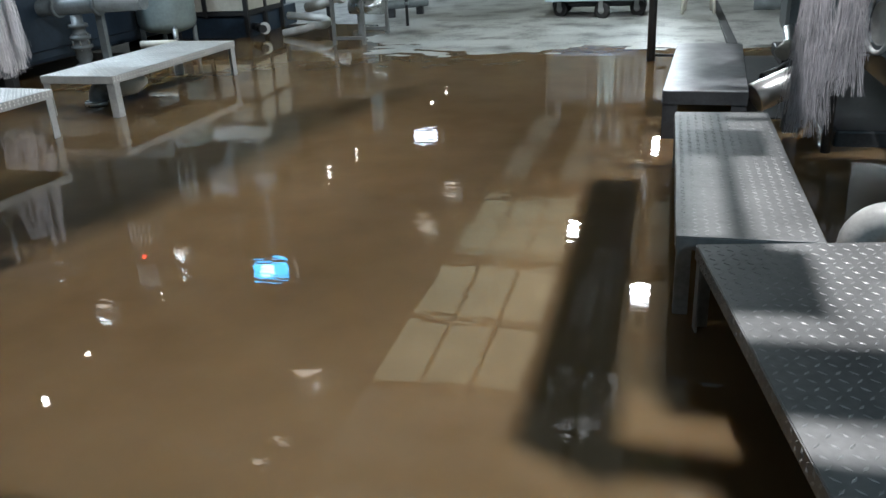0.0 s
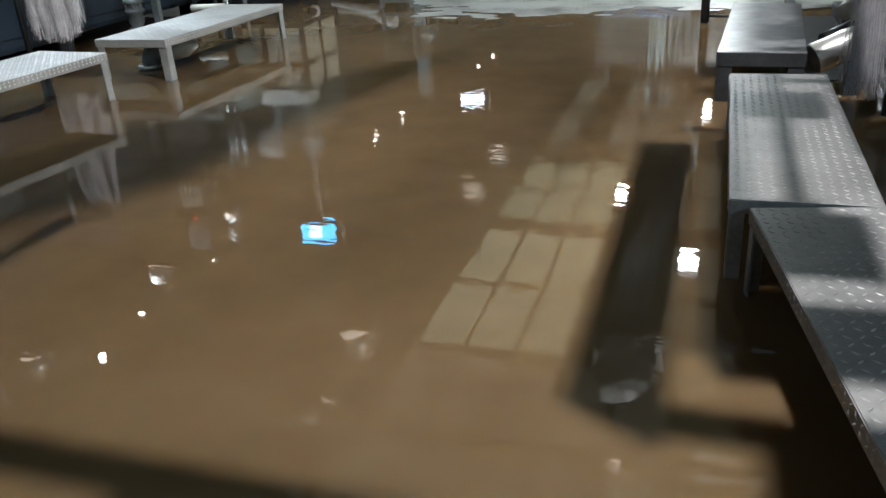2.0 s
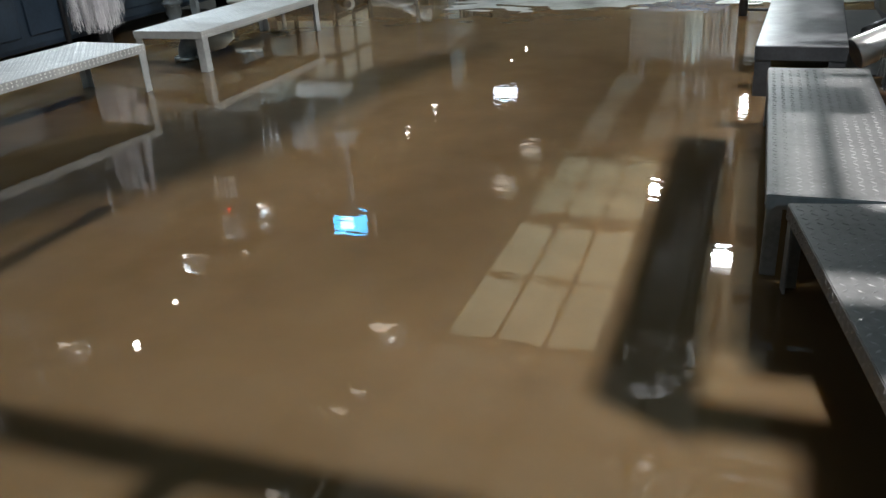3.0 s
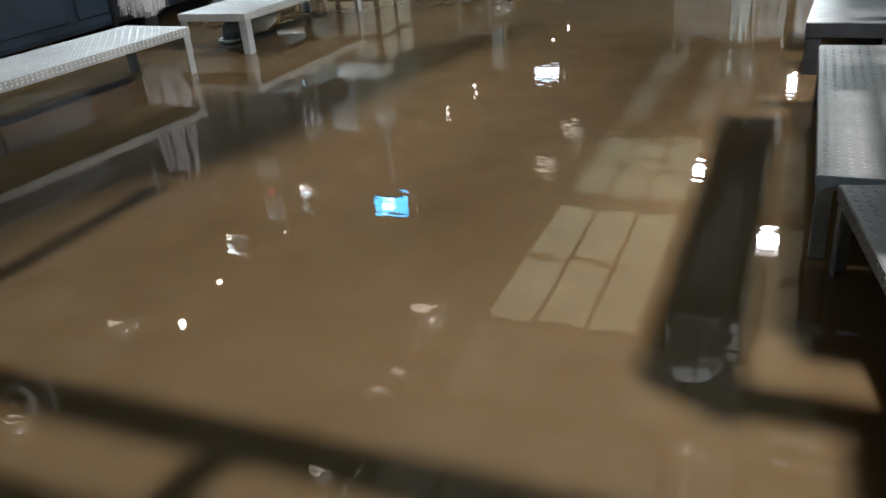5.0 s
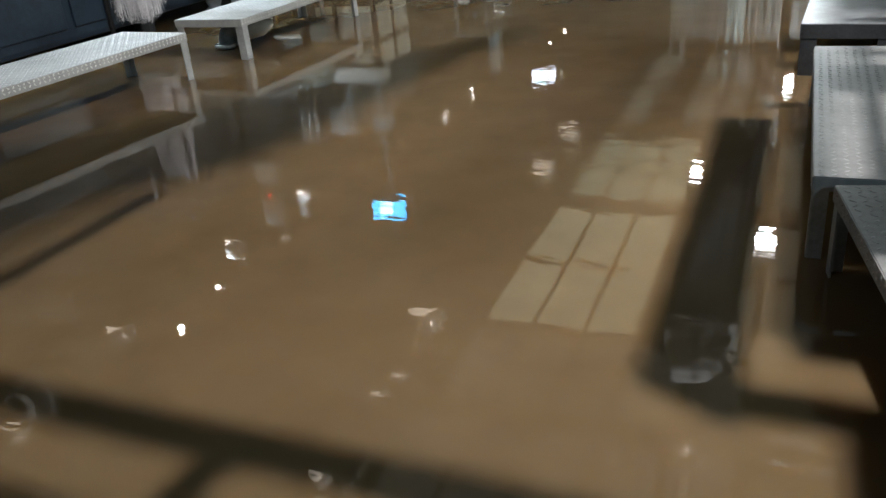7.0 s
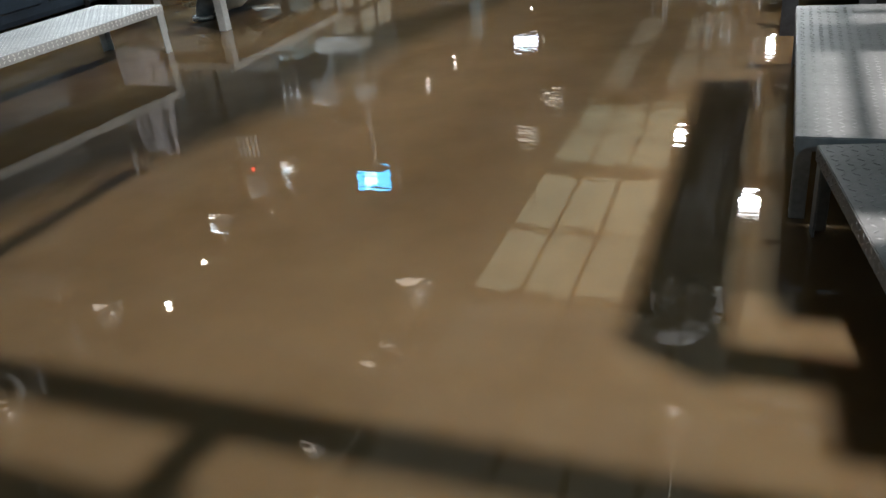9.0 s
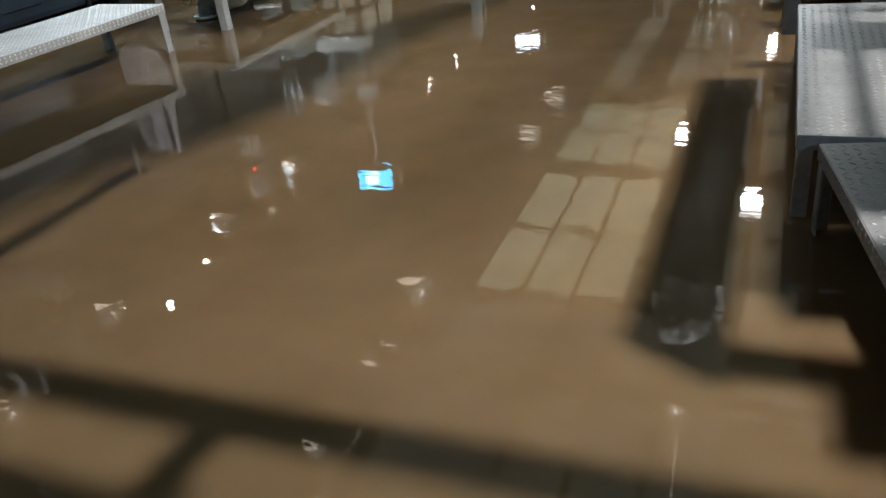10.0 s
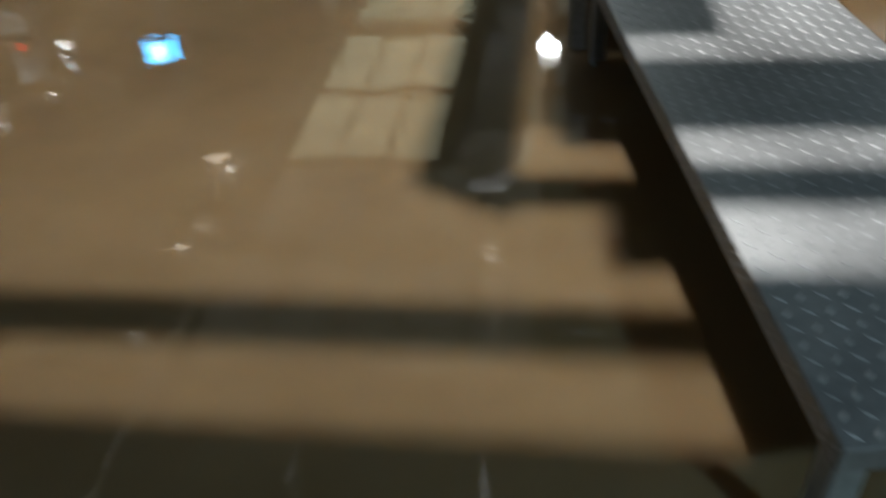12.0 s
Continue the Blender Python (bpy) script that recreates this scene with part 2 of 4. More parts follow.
def thing(name, label, category, group="", at=None):
    e = new(name)
    if at is not None:
        e.matrix_basis = at
    return tagged(e, label, category, group)


def B():
    return bmesh.new()


# ---- structure ----
X0, X1, Y0, Y1, ZC = -10.5, 5.5, -5.0, 27.0, 4.5


def shore(x):
    s = min(1, max(0, (-3.0 - x) / 1.2))
    return 8.75 + 2.6 * s * s * (3 - 2 * s)


def build_floor():
    xs = [X0 + (X1 - X0) * i / 200 for i in range(201)]
    ys = [Y0 + 0.5 * i for i in range(25)] + [7.5 + 0.03 * i for i in range(150)] + [12.0 + 0.5 * i for i in range(31)]
    nx, ny = len(xs) - 1, len(ys) - 1
    vs, fs = [], []
    for y in ys:
        for x in xs:
            d = y - shore(x)
            z = -0.16 if d < -4 else (-0.16 + 0.155 * (d + 4) / 4 if d < 0 else min(0.03, -0.005 + 0.012 * d))
            if d > -1.5:
                z += 0.010 * noise.noise(Vector((x * 0.9, y * 1.6, 0))) + 0.006 * noise.noise(Vector((x * 2.5, y * 6, 3))) + 0.003 * noise.noise(Vector((x * 8, y * 14, 7)))
            vs.append((x, y, z))
    for j in range(ny):
        for i in range(nx):
            a = j * (nx + 1) + i
            fs.append((a, a + 1, a + nx + 2, a + nx + 1))
    me = bpy.data.meshes.new("floor")
    me.from_pydata(vs, [], fs)
    me.materials.append(CONCRETE)
    for p in me.polygons:
        p.use_smooth = True
    tagged(new("floor", me), "wet stained grey concrete factory floor", "floor", kind="structure")


build_floor()
solo("water", box(B(), X0, X1, Y0, 14.5, -0.9, 0.0), WATER, "still muddy brown flood water over the floor", "water", "structure")
solo("wall_west", box(B(), X0 - 0.3, X0, Y0, Y1, -0.9, ZC), PLASTER, "dim stained plaster factory wall", "wall", "structure")
solo("wall_east", box(B(), X1, X1 + 0.3, Y0, Y1, -0.9, ZC), PLASTER, "dim stained plaster factory wall", "wall", "structure")
solo("wall_south", box(B(), X0 - 0.3, X1 + 0.3, Y0 - 0.3, Y0, -0.9, ZC), PLASTER, "dim stained plaster factory wall", "wall", "structure")
solo("wall_north", box(B(), X0 - 0.3, X1 + 0.3, Y1, Y1 + 0.3, -0.9, ZC), PLASTER, "dim stained plaster factory wall", "wall", "structure")
solo("ceiling", box(B(), X0 - 0.3, X1 + 0.3, Y0 - 0.3, Y1 + 0.3, ZC + 0.06, ZC + 0.3), ROOF, "dark brown sheet roof over the hall", "ceiling", "structure")
SHEETS = [(5.25, 7.2), (7.2, 9.15)]
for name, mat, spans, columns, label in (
        ("ceiling_panels", PANEL, SHEETS, range(5), "rows of faintly glowing pale ceiling panels between dark battens"),
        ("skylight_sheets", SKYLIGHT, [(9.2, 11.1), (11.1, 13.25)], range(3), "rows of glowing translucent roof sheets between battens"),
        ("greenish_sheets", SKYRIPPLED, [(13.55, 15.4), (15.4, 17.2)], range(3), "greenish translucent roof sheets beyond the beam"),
        ("dim_roof_sheets", SKYGREY, [(8.8, 10.2), (10.2, 13.1), (13.3, 16.1), (16.1, 18.0)], range(4, 7), "rows of dimly glowing roof sheets between battens"),
        ("far_roof_sheets", SKYGREY, [(18.0, 21.2), (21.2, 25.0)], (0, 2, 3, 4), "dimly glowing roof sheets far along the aisle")):
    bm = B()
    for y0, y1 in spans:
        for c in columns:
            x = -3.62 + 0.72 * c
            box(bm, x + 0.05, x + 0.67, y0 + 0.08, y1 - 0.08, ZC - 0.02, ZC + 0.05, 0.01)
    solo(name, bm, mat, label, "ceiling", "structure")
bm = B()
for y, w, d in ((13.40, 0.13, 0.14), (17.6, 0.34, 0.20), (21.2, 0.08, 0.2)):
    box(bm, X0, X1, y - w, y + w, ZC - d, ZC + 0.06, 0.01)
for y0, y1 in SHEETS:
    box(bm, -3.8, 1.6, y0 - 0.04, y0 + 0.04, ZC - 0.14, ZC - 0.03, 0.006)
for y in (9.1, 11.1, 15.4):
    box(bm, -3.66, 1.6, y - 0.085, y + 0.085, ZC - 0.06, ZC - 0.025, 0.006)
box(bm, -2.86, -2.25, 16.9, 25.0, ZC - 0.16, ZC - 0.03, 0.01)
box(bm, -4.7, -3.72, -2.0, 26.0, ZC - 0.18, ZC - 0.03, 0.01)
solo("ceiling_beams", bm, ROOF, "dark beams across the ceiling", "beam", "structure")

# ---- plate benches ----


def plate_pattern(w, l, z, pitch=0.038):
    """Raised lozenges in alternating directions on a w x l sheet."""
    vs, fs = [], []
    nx, ny = int(w / pitch), int(l / pitch)
    for i in range(nx):
        for j in range(ny):
            x, y = (i + 0.5) * w / nx - w / 2, (j + 0.5) * l / ny - l / 2
            a = radians(45 if (i + j) % 2 else -45)
            ux, uy = math.cos(a), math.sin(a)
            L, W, h = 0.0145, 0.0045, 0.0022
            k = len(vs)
            vs += [(x + ux * L, y + uy * L, z), (x - uy * W, y + ux * W, z), (x - ux * L, y - uy * L, z), (x + uy * W, y - ux * W, z),
                   (x + ux * L * 0.5, y + uy * L * 0.5, z + h), (x - ux * L * 0.5, y - uy * L * 0.5, z + h)]
            fs += [(k, k + 1, k + 4), (k + 1, k + 2, k + 5), (k + 1, k + 5, k + 4), (k + 2, k + 3, k + 5), (k + 3, k, k + 4), (k + 3, k + 4, k + 5)]
    return vs, fs


def side_pattern(l, x, z0, out):
    vs, fs = [], []
    n = int(l / 0.038)
    for j in range(n):
        y = (j + 0.5) * l / n - l / 2
        for zc, a in ((z0 - 0.016, 45), (z0 - 0.040, -45)):
            a = radians(a if j % 2 else -a)
            uy, uz = math.cos(a), math.sin(a)
            L, W, h = 0.013, 0.0055, 0.004 * out
            k = len(vs)
            vs += [(x, y + uy * L, zc + uz * L), (x, y - uz * W, zc + uy * W), (x, y - uy * L, zc - uz * L), (x, y + uz * W, zc - uy * W), (x + h, y, zc)]
            fs += [(k, k + 1, k + 4), (k + 1, k + 2, k + 4), (k + 2, k + 3, k + 4), (k + 3, k, k + 4)]
    return vs, fs


def plate_bench(at, w, l, h, label, drop=0.055, legw=0.05, rim=None, sheet=None, leg=None):
    """A low bench of folded chequer plate on angle-iron legs; its origin is on the water line."""
    e = thing("plate_bench", label, "bench", "low plate benches", at)
    part("top", box(B(), -w / 2, w / 2, -l / 2, l / 2, h - 0.006, h, 0.002), sheet or PLATE, e)
    for s in (-1, 1):
        part("side_rim", box(B(), s * w / 2 - 0.003, s * w / 2 + 0.003, -l / 2, l / 2, h - drop, h - 0.003, 0.001), rim or sheet or PLATE, e)
        part("end_rim", box(B(), -w / 2 + 0.004, w / 2 - 0.004, s * (l / 2 - 0.004) - 0.003, s * (l / 2 - 0.004) + 0.003, h - drop, h - 0.007, 0.001), rim or sheet or PLATE, e)
    # black sheet: the shade under the bench is put into its colour
    part("underside", box(B(), -w / 2 + 0.008, w / 2 - 0.008, -l / 2 + 0.012, l / 2 - 0.012, h - 0.014, h - 0.0075, 0.001), DULLBLACK, e, "near-black underside, shade in its colour")
    vs, fs = plate_pattern(w - 0.01, l - 0.01, h) if sheet is not WETPLATE else ([], [])
    for s in (-1, 1):
        v2, f2 = side_pattern(l, s * (w / 2 + 0.003), h, s)
        k = len(vs)
        vs += v2
        fs += [tuple(i + k for i in f) for f in f2]
    me = bpy.data.meshes.new("tread_pattern")
    me.from_pydata(vs, [], fs)
    me.materials.append(PALETREAD if sheet is PALEPLATE else WETPLATE if sheet is WETPLATE else TREAD)
    o = new("tread_pattern", me)
    o.parent = e
    tagged(o, kind="stuff")
    for sx in (-1, 1):
        for sy in (-1, 1):
            bm = B()
            x, y = sx * (w / 2 - 0.005), sy * (l / 2 - 0.012)
            box(bm, min(x, x - sx * legw), max(x, x - sx * legw), y - 0.004, y + 0.004, -0.2, h - 0.008, 0.0015)
            box(bm, x - 0.004, x + 0.004, min(y, y - sy * legw), max(y, y - sy * legw), -0.2, h - 0.008, 0.0015)
            part("leg", bm, leg or rim or LEG, e)
    for sx in (-1, 1):
        bm = box(B(), sx * (w / 2 - 0.035) - 0.02, sx * (w / 2 - 0.035) + 0.02, -l / 2 + 0.07, l / 2 - 0.07, h - 0.035, h - 0.008, 0.002)
        part("rail", bm, DARK, e)
    return e


plate_bench(pose(0.781, 1.946, 0, 0, 0, 9.7), 0.66, 2.00, 0.32, "grey chequer plate bench standing in muddy water, foremost")
plate_bench(pose(0.47, 3.935, 0, 0, 0, 0), 0.50, 1.97, 0.32, "grey chequer plate bench standing in muddy water")
# rims and legs near-black: the shade on its front is in the colour
plate_bench(pose(0.455, 6.49, 0, 0, 0, -3), 0.52, 1.98, 0.32, "dull chequer plate bench with shade-dark rims, standing in water", 0.09, 0.09, DARK, WETPLATE)
plate_bench(pose(-4.78, 4.22, 0, 0, 0, -5.2), 0.71, 2.16, 0.365, "pale chequer plate bench reflected in the water", 0.066, 0.06, None, PALEPLATE, PALELEG)
plate_bench(pose(-4.57, 6.864, 0, 0, 0, -2), 0.723, 1.955, 0.345, "pale dusty plate bench in front of the pipes", 0.065, 0.07, None, PALEPLATE, PALELEG)

# unseen baffle, added to keep the flood light off the left water
tray = thing("light_baffle", "unseen sheet metal baffle, added to shade the left water", "cable tray")
part("tray", box(B(), -0.34, -0.28, 1.6, 3.27, 3.54, 3.83, 0.006), DARK, tray)
for y in (1.8, 3.1):
    part("hanger", tube(B(), [(-0.31, y, 3.83), (-0.31, y, ZC + 0.06)], 0.008, 8), DARK, tray)

# unseen sheet; its edge is cut to put the left water in shade
sheet = thing("shade_sheet", "unseen dark sheet, added to shade the left water", "sheet")
bm = B()
EDGE = ((3.10, 3.49, 3.74), (3.25, 3.46, 3.74), (3.29, 3.40, 3.72), (3.38, 3.35, 3.64), (3.54, 3.32, 3.55), (3.77, 3.28, 3.44), (4.0, 3.2, 3.30), (4.3, 3.08, 3.12))
rows = [[bm.verts.new((x, y, z)) for x, z in ((-0.325, low), (-0.325, high), (-0.305, high), (-0.305, low))] for y, low, high in EDGE]
for a, b in zip(rows, rows[1:]):
    for k in range(4):
        bm.faces.new((a[k], a[(k + 1) % 4], b[(k + 1) % 4], b[k]))
bm.faces.new(rows[0])
bm.faces.new(rows[-1])
part("plate", bm, DARK, sheet)
for y, z in ((3.2, 3.70), (3.7, 3.42)):
    part("hanger", tube(B(), [(-0.315, y, z), (-0.315, y, ZC + 0.06)], 0.008, 8), DARK, sheet)

# ---- unseen overhead bars, added to cast the flood light's shadows ----
ZR = 2.2


def shade_bar(name, parent, x0, x1, y0, y1, zs, lead=0.0):
    """An added, unseen bar whose shadow covers this stretch of a surface at height zs."""
    k = (FLOOD.z - ZR) / (FLOOD.z - zs)
    ax, bx = (FLOOD.x + (v - FLOOD.x) * k for v in (x0, x1))
    ay, by = (FLOOD.y + (v - FLOOD.y) * k for v in (y0, y1))
    bm = box(B(), ax, bx, ay, by, ZR - 0.02, ZR + 0.02, 0.004)
    for v in bm.verts:
        # an end cut on the slant
        if v.co.y < (ay + by) / 2:
            v.co.y += lead * k * (v.co.x - bx) / (bx - ax)
    part(name, bm, DARK, parent)


rack = thing("shadow_bars", "unseen dark bars, added to cast shadows on water and benches", "rack")
shade_bar("cross_bar", rack, -5.2, 2.2, 1.39, 1.53, 0)
shade_bar("cross_bar", rack, -5.2, 2.2, 0.1, 1.13, 0)
shade_bar("long_bar", rack, -0.23, 0.07, 1.90, 4.6, 0, -0.16)
shade_bar("cross_bar", rack, 0.02, 1.6, 1.96, 2.10, 0)
shade_bar("cross_bar", rack, 0.18, 0.66, 4.02, 4.50, 0.32)
shade_bar("long_bar", rack, 0.405, 0.475, 2.86, 5.2, 0.32)
shade_bar("cross_bar", rack, 0.0, 0.9, 4.72, 4.79, 0.32)
shade_bar("long_bar", rack, -1.30, -1.19, 0.4, 1.42, 0)
shade_bar("cross_bar", rack, 0.2, 0.65, 2.36, 2.86, 0.32)
shade_bar("cross_bar", rack, 0.43, 1.2, 1.83, 2.045, 0.32)
# close slats, added to half-dim the water beside the bench
for k in range(4):
    shade_bar("dimming_slat", rack, 0.10 + 0.05 * k, 0.132 + 0.05 * k, 2.4, 4.8, 0)
shade_bar("long_bar", rack, 0.17, 0.225, 2.36, 4.7, 0)
shade_bar("cross_bar", rack, 0.23, 0.55, 2.80, 2.93, 0)
# small plate, added only for a lobe of shadow by the bench
shade_bar("shade_plate", rack, 0.325, 0.46, 1.70, 1.97, 0)
shade_bar("long_bar", rack, -2.89, -2.82, 1.6, 3.05, 0)
shade_bar("cross_bar", rack, 0.05, 0.90, 5.95, 6.45, 0.32)
shade_bar("long_bar", rack, 0.36, 0.47, 6.45, 7.7, 0.32)
shade_bar("cross_bar", rack, 0.05, 0.90, 5.56, 5.64, 0.32)
# unseen deck, added to darken the right; gaps let light reach yarn and outlet
walkway = thing("shade_deck", "unseen dark deck, added to shade the right side", "walkway")
for x0, x1, y0, y1 in ((0.50, 1.5, 3.4, 4.18), (0.50, 0.61, 4.184, 4.40), (0.84, 1.5, 4.184, 4.54), (0.62, 1.5, 4.544, 4.66), (0.49, 1.5, 4.664, 6.2)):
    part("deck", box(B(), x0, x1, y0, y1, ZR - 0.01, ZR + 0.02, 0.004), DARK, walkway)
part("edge_beam", box(B(), 1.5, 1.54, 3.4, 6.2, ZR - 0.05, ZR + 0.03, 0.004), DARK, walkway)
for y in (3.6, 6.0):
    part("hanger", tube(B(), [(1.45, y, ZR), (1.45, y, ZC + 0.06)], 0.02, 8), DARK, walkway)
for x, y in ((-0.4, 2.3), (1.1, 2.3)):
    part("hanger", tube(B(), [(x, y, ZR), (x, y, ZC + 0.06)], 0.008, 8), DARK, rack)

# ---- left side: machines, pipes, yarn ----


def yarn_tuft(name, at, top, bottom, width, n, seed, label, rail=None, mat=None):
    """Loose strands that hang from a ring; at is the middle of the tuft on plan."""
    rnd = random.Random(seed)
    e = thing(name, label, "yarn", "hanging yarn")
    bm = B()
    clumps = [(rnd.uniform(0, 2 * math.pi), math.sqrt(rnd.random()) * width / 2, rnd.random() ** 2 * 0.2, rnd.uniform(-0.05, 0.05), rnd.uniform(0, 6)) for _ in range(max(12, n // 5))]
    for i in range(n * 4):
        a, r, short, sway, ph = rnd.choice(clumps)
        x, y = at[0] + r * math.cos(a) + rnd.gauss(0, 0.014), at[1] + 0.6 * r * math.sin(a) + rnd.gauss(0, 0.014)
        end = bottom + (short + rnd.random() ** 3 * 0.12) * (top - bottom)
        sx, curl = sway + rnd.gauss(0, 0.022), rnd.uniform(0.004, 0.022)
        pts = []
        for k in range(9):
            u = k / 8
            pinch = 0.5 + 0.5 * min(1, u * 1.5)
            w = curl * math.sin(u * 9 + ph + i * 0.2) * u
            pts.append((at[0] + (x - at[0]) * pinch + sx * u * u + w, at[1] + (y - at[1]) * pinch + w * 0.6, top + (end - top) * u))
        tube(bm, pts, rnd.uniform(0.0007, 0.0016), 3, False)
    part("yarn_hank", bm, mat or YARN, e, "loose white yarn strands", "stuff")
    part("hanging_ring", tube(B(), arc((at[0], at[1], top), width * 0.28, 0, 360, (1, 0, 0), (0, 1, 0), 18), 0.012, 8), DARK, e)
    part("hook", tube(B(), [(at[0], at[1], top), (at[0], at[1], rail or top + 0.3)], 0.008, 8), DARK, e)
    return e


def vessel_machine(label, x0, x1, y0, y1, h):
    """A navy machine housing on feet, with doors and a hand rail."""
    e = thing("dyeing_machine", label, "machine", "navy machines")
    part("body", box(B(), x0, x1, y0, y1, 0.16, h, 0.06), NAVY, e)
    n = max(2, int((y1 - y0) / 1.1))
    for i in range(n):
        a, b = y0 + (y1 - y0) * i / n + 0.05, y0 + (y1 - y0) * (i + 1) / n - 0.05
        d = part("door", box(B(), x1 + 0.003, x1 + 0.03, a, b, 0.3, h - 0.35, 0.012), NAVY, e)
        part("handle", tube(B(), [(x1 + 0.03, b - 0.08, 0.75), (x1 + 0.07, b - 0.08, 0.77), (x1 + 0.07, b - 0.08, 0.93), (x1 + 0.03, b - 0.08, 0.95)], 0.009, 8), STEEL, d, "steel bow handle")
    for sx in (x0 + 0.12, x1 - 0.12):
        for sy in (y0 + 0.12, y1 - 0.12):
            part("foot", box(B(), sx - 0.06, sx + 0.06, sy - 0.06, sy + 0.06, -0.2, 0.17, 0.01), DARK, e)
    return e


vessel_machine("large navy painted machine housing standing in the flood", -8.0, -6.15, 1.2, 7.0, 1.25)
vessel_machine("tall navy machine housing behind the steel tank", -9.2, -6.3, 7.0, 10.4, 2.2)

yarn_tuft("yarn_tuft", (-5.82, 6.34), 1.35, 0.24, 0.44, 190, 3, "thick white yarn tuft hanging over the water", 1.6, LITYARN)
yarn_tuft("yarn_tuft", (-5.62, 6.375), 1.40, 0.30, 0.30, 90, 4, "thin white yarn tuft hanging beside the machine", 1.6, LITYARN)
arm = thing("yarn_rail", "dark steel rail that carries the yarn", "rail")
part("rail", tube(B(), [(-6.2, 6.3, 1.6), (-5.2, 6.4, 1.6)], 0.02, 10), DARK, arm)
part("post", tube(B(), [(-6.1, 6.3, -0.2), (-6.1, 6.3, 1.62)], 0.025, 10), DARK, arm)


def flange(bm, c, d, r, t=0.018):
    c, d = Vector(c), Vector(d).normalized()
    return tube(bm, [c - d * t, c - d * (t - 0.003), c + d * (t - 0.003), c + d * t], [r * 0.97, r, r, r * 0.97], 22)


main = thing("process_pipe", "thick grey painted pipe on a flanged valve", "pipe")
part("run", tube(B(), [(-7.6, 7.62, 0.69), (-5.0, 7.60, 0.78)], 0.085, 20), GREYPIPE, main)
part("flange", flange(B(), (-6.05, 7.61, 0.745), (1, 0, 0.03), 0.115), GREYPIPE, main)
part("flange", flange(B(), (-5.55, 7.605, 0.76), (1, 0, 0.03), 0.115), GREYPIPE, main)
valve = part("valve", lathe(B(), (-5.84, 7.6, 0), [(0.06, 0.66), (0.06, 0.58), (0.10, 0.57), (0.10, 0.535), (0.065, 0.53), (0.075, 0.46), (0.105, 0.45), (0.105, 0.415), (0.075, 0.40), (0.085, 0.36), (0.11, 0.345), (0.11, 0.32), (0.08, 0.30), (0.085, 0.22), (0.06, 0.17), (0.10, 0.15), (0.10, 0.11), (0.06, 0.10), (0.06, -0.2)]), GREYPIPE, main, "flanged grey valve body")
for k in range(6):
    a = k * math.pi / 3
    part("bolt", tube(B(), [(-5.84 + 0.088 * math.cos(a), 7.6 + 0.088 * math.sin(a), 0.30), (-5.84 + 0.088 * math.cos(a), 7.6 + 0.088 * math.sin(a), 0.47)], 0.008, 6), STEEL, valve)
part("support", box(B(), -5.66, -5.58, 7.66, 7.72, -0.2, 0.74, 0.006), GREYPIPE, main)
part("low_run", tube(B(), [(-5.5, 8.15, 0.27), (-5.1, 8.2, 0.27)], 0.04, 16), CREAM, main, "short pale pipe behind the bench")

elbow = thing("drain_elbow", "dull steel elbow pipe rising from the water", "pipe")
part("bend", tube(B(), [(-4.80, 6.35, -0.2), (-4.80, 6.35, 0.02)] + arc((-4.66, 6.37, 0.04), 0.14, 180, 75, (1, 0, 0), (0, 0, 1), 8) + [(-4.50, 6.42, 0.19)], [0.075] * 2 + [0.085] * 9 + [0.10], 18), GREYPIPE, elbow)
# cone paler than the bend: low light on it is in the colour
part("cone", tube(B(), [(-4.56, 6.40, 0.175), (-4.44, 6.44, 0.19), (-4.34, 6.47, 0.20)], [0.11, 0.10, 0.03], 18), CREAM, elbow)
part("flange", flange(B(), (-4.80, 6.35, 0.02), (0, 0, 1), 0.115), STEEL, elbow)


def steel_tank():
    e = thing("steel_tank", "round grey-green metal tank with domed bottom on legs", "tank")
    part("shell", lathe(B(), (-5.81, 9.2, 0), [(0.02, 0.25), (0.14, 0.262), (0.27, 0.295), (0.33, 0.34), (0.35, 0.40), (0.35, 1.05), (0.31, 1.12), (0.13, 1.16), (0.02, 1.17)], 40), TANKPAINT, e)
    part("band", lathe(B(), (-5.81, 9.2, 0), [(0.35, 0.80), (0.358, 0.80), (0.358, 0.84), (0.35, 0.84)], 40), TANKPAINT, e)
    for k in range(4):
        a = radians(45 + 90 * k)
        x, y = -5.81 + 0.31 * math.cos(a), 9.2 + 0.31 * math.sin(a)
        part("leg", tube(B(), [(x, y, -0.2), (x, y, 0.40)], 0.03, 12), GREYPIPE, e)
    part("drain_valve", lathe(B(), (-5.52, 8.88, 0), [(0.03, 0.05), (0.05, 0.10), (0.05, 0.19), (0.03, 0.22), (0.03, 0.34)], 14), STEEL, e)
    return e


steel_tank()

cab = thing("winding_machine", "navy machine with cream panels in dark frame", "machine")
CX, CY = -5.42, 10.5
part("base", box(B(), -7.4, CX - 0.04, CY + 0.04, 12.2, -0.2, 0.30, 0.02), NAVY, cab)
for y in (CY, CY + 0.55, CY + 1.10):
    part("post", box(B(), CX - 0.03, CX + 0.03, y - 0.03, y + 0.03, -0.2, 1.30, 0.004), DARK, cab)
for x in (CX - 0.62, CX - 1.24, CX - 1.86):
    part("post", box(B(), x - 0.03, x + 0.03, CY - 0.03, CY + 0.03, 0.28, 1.30, 0.004), DARK, cab)
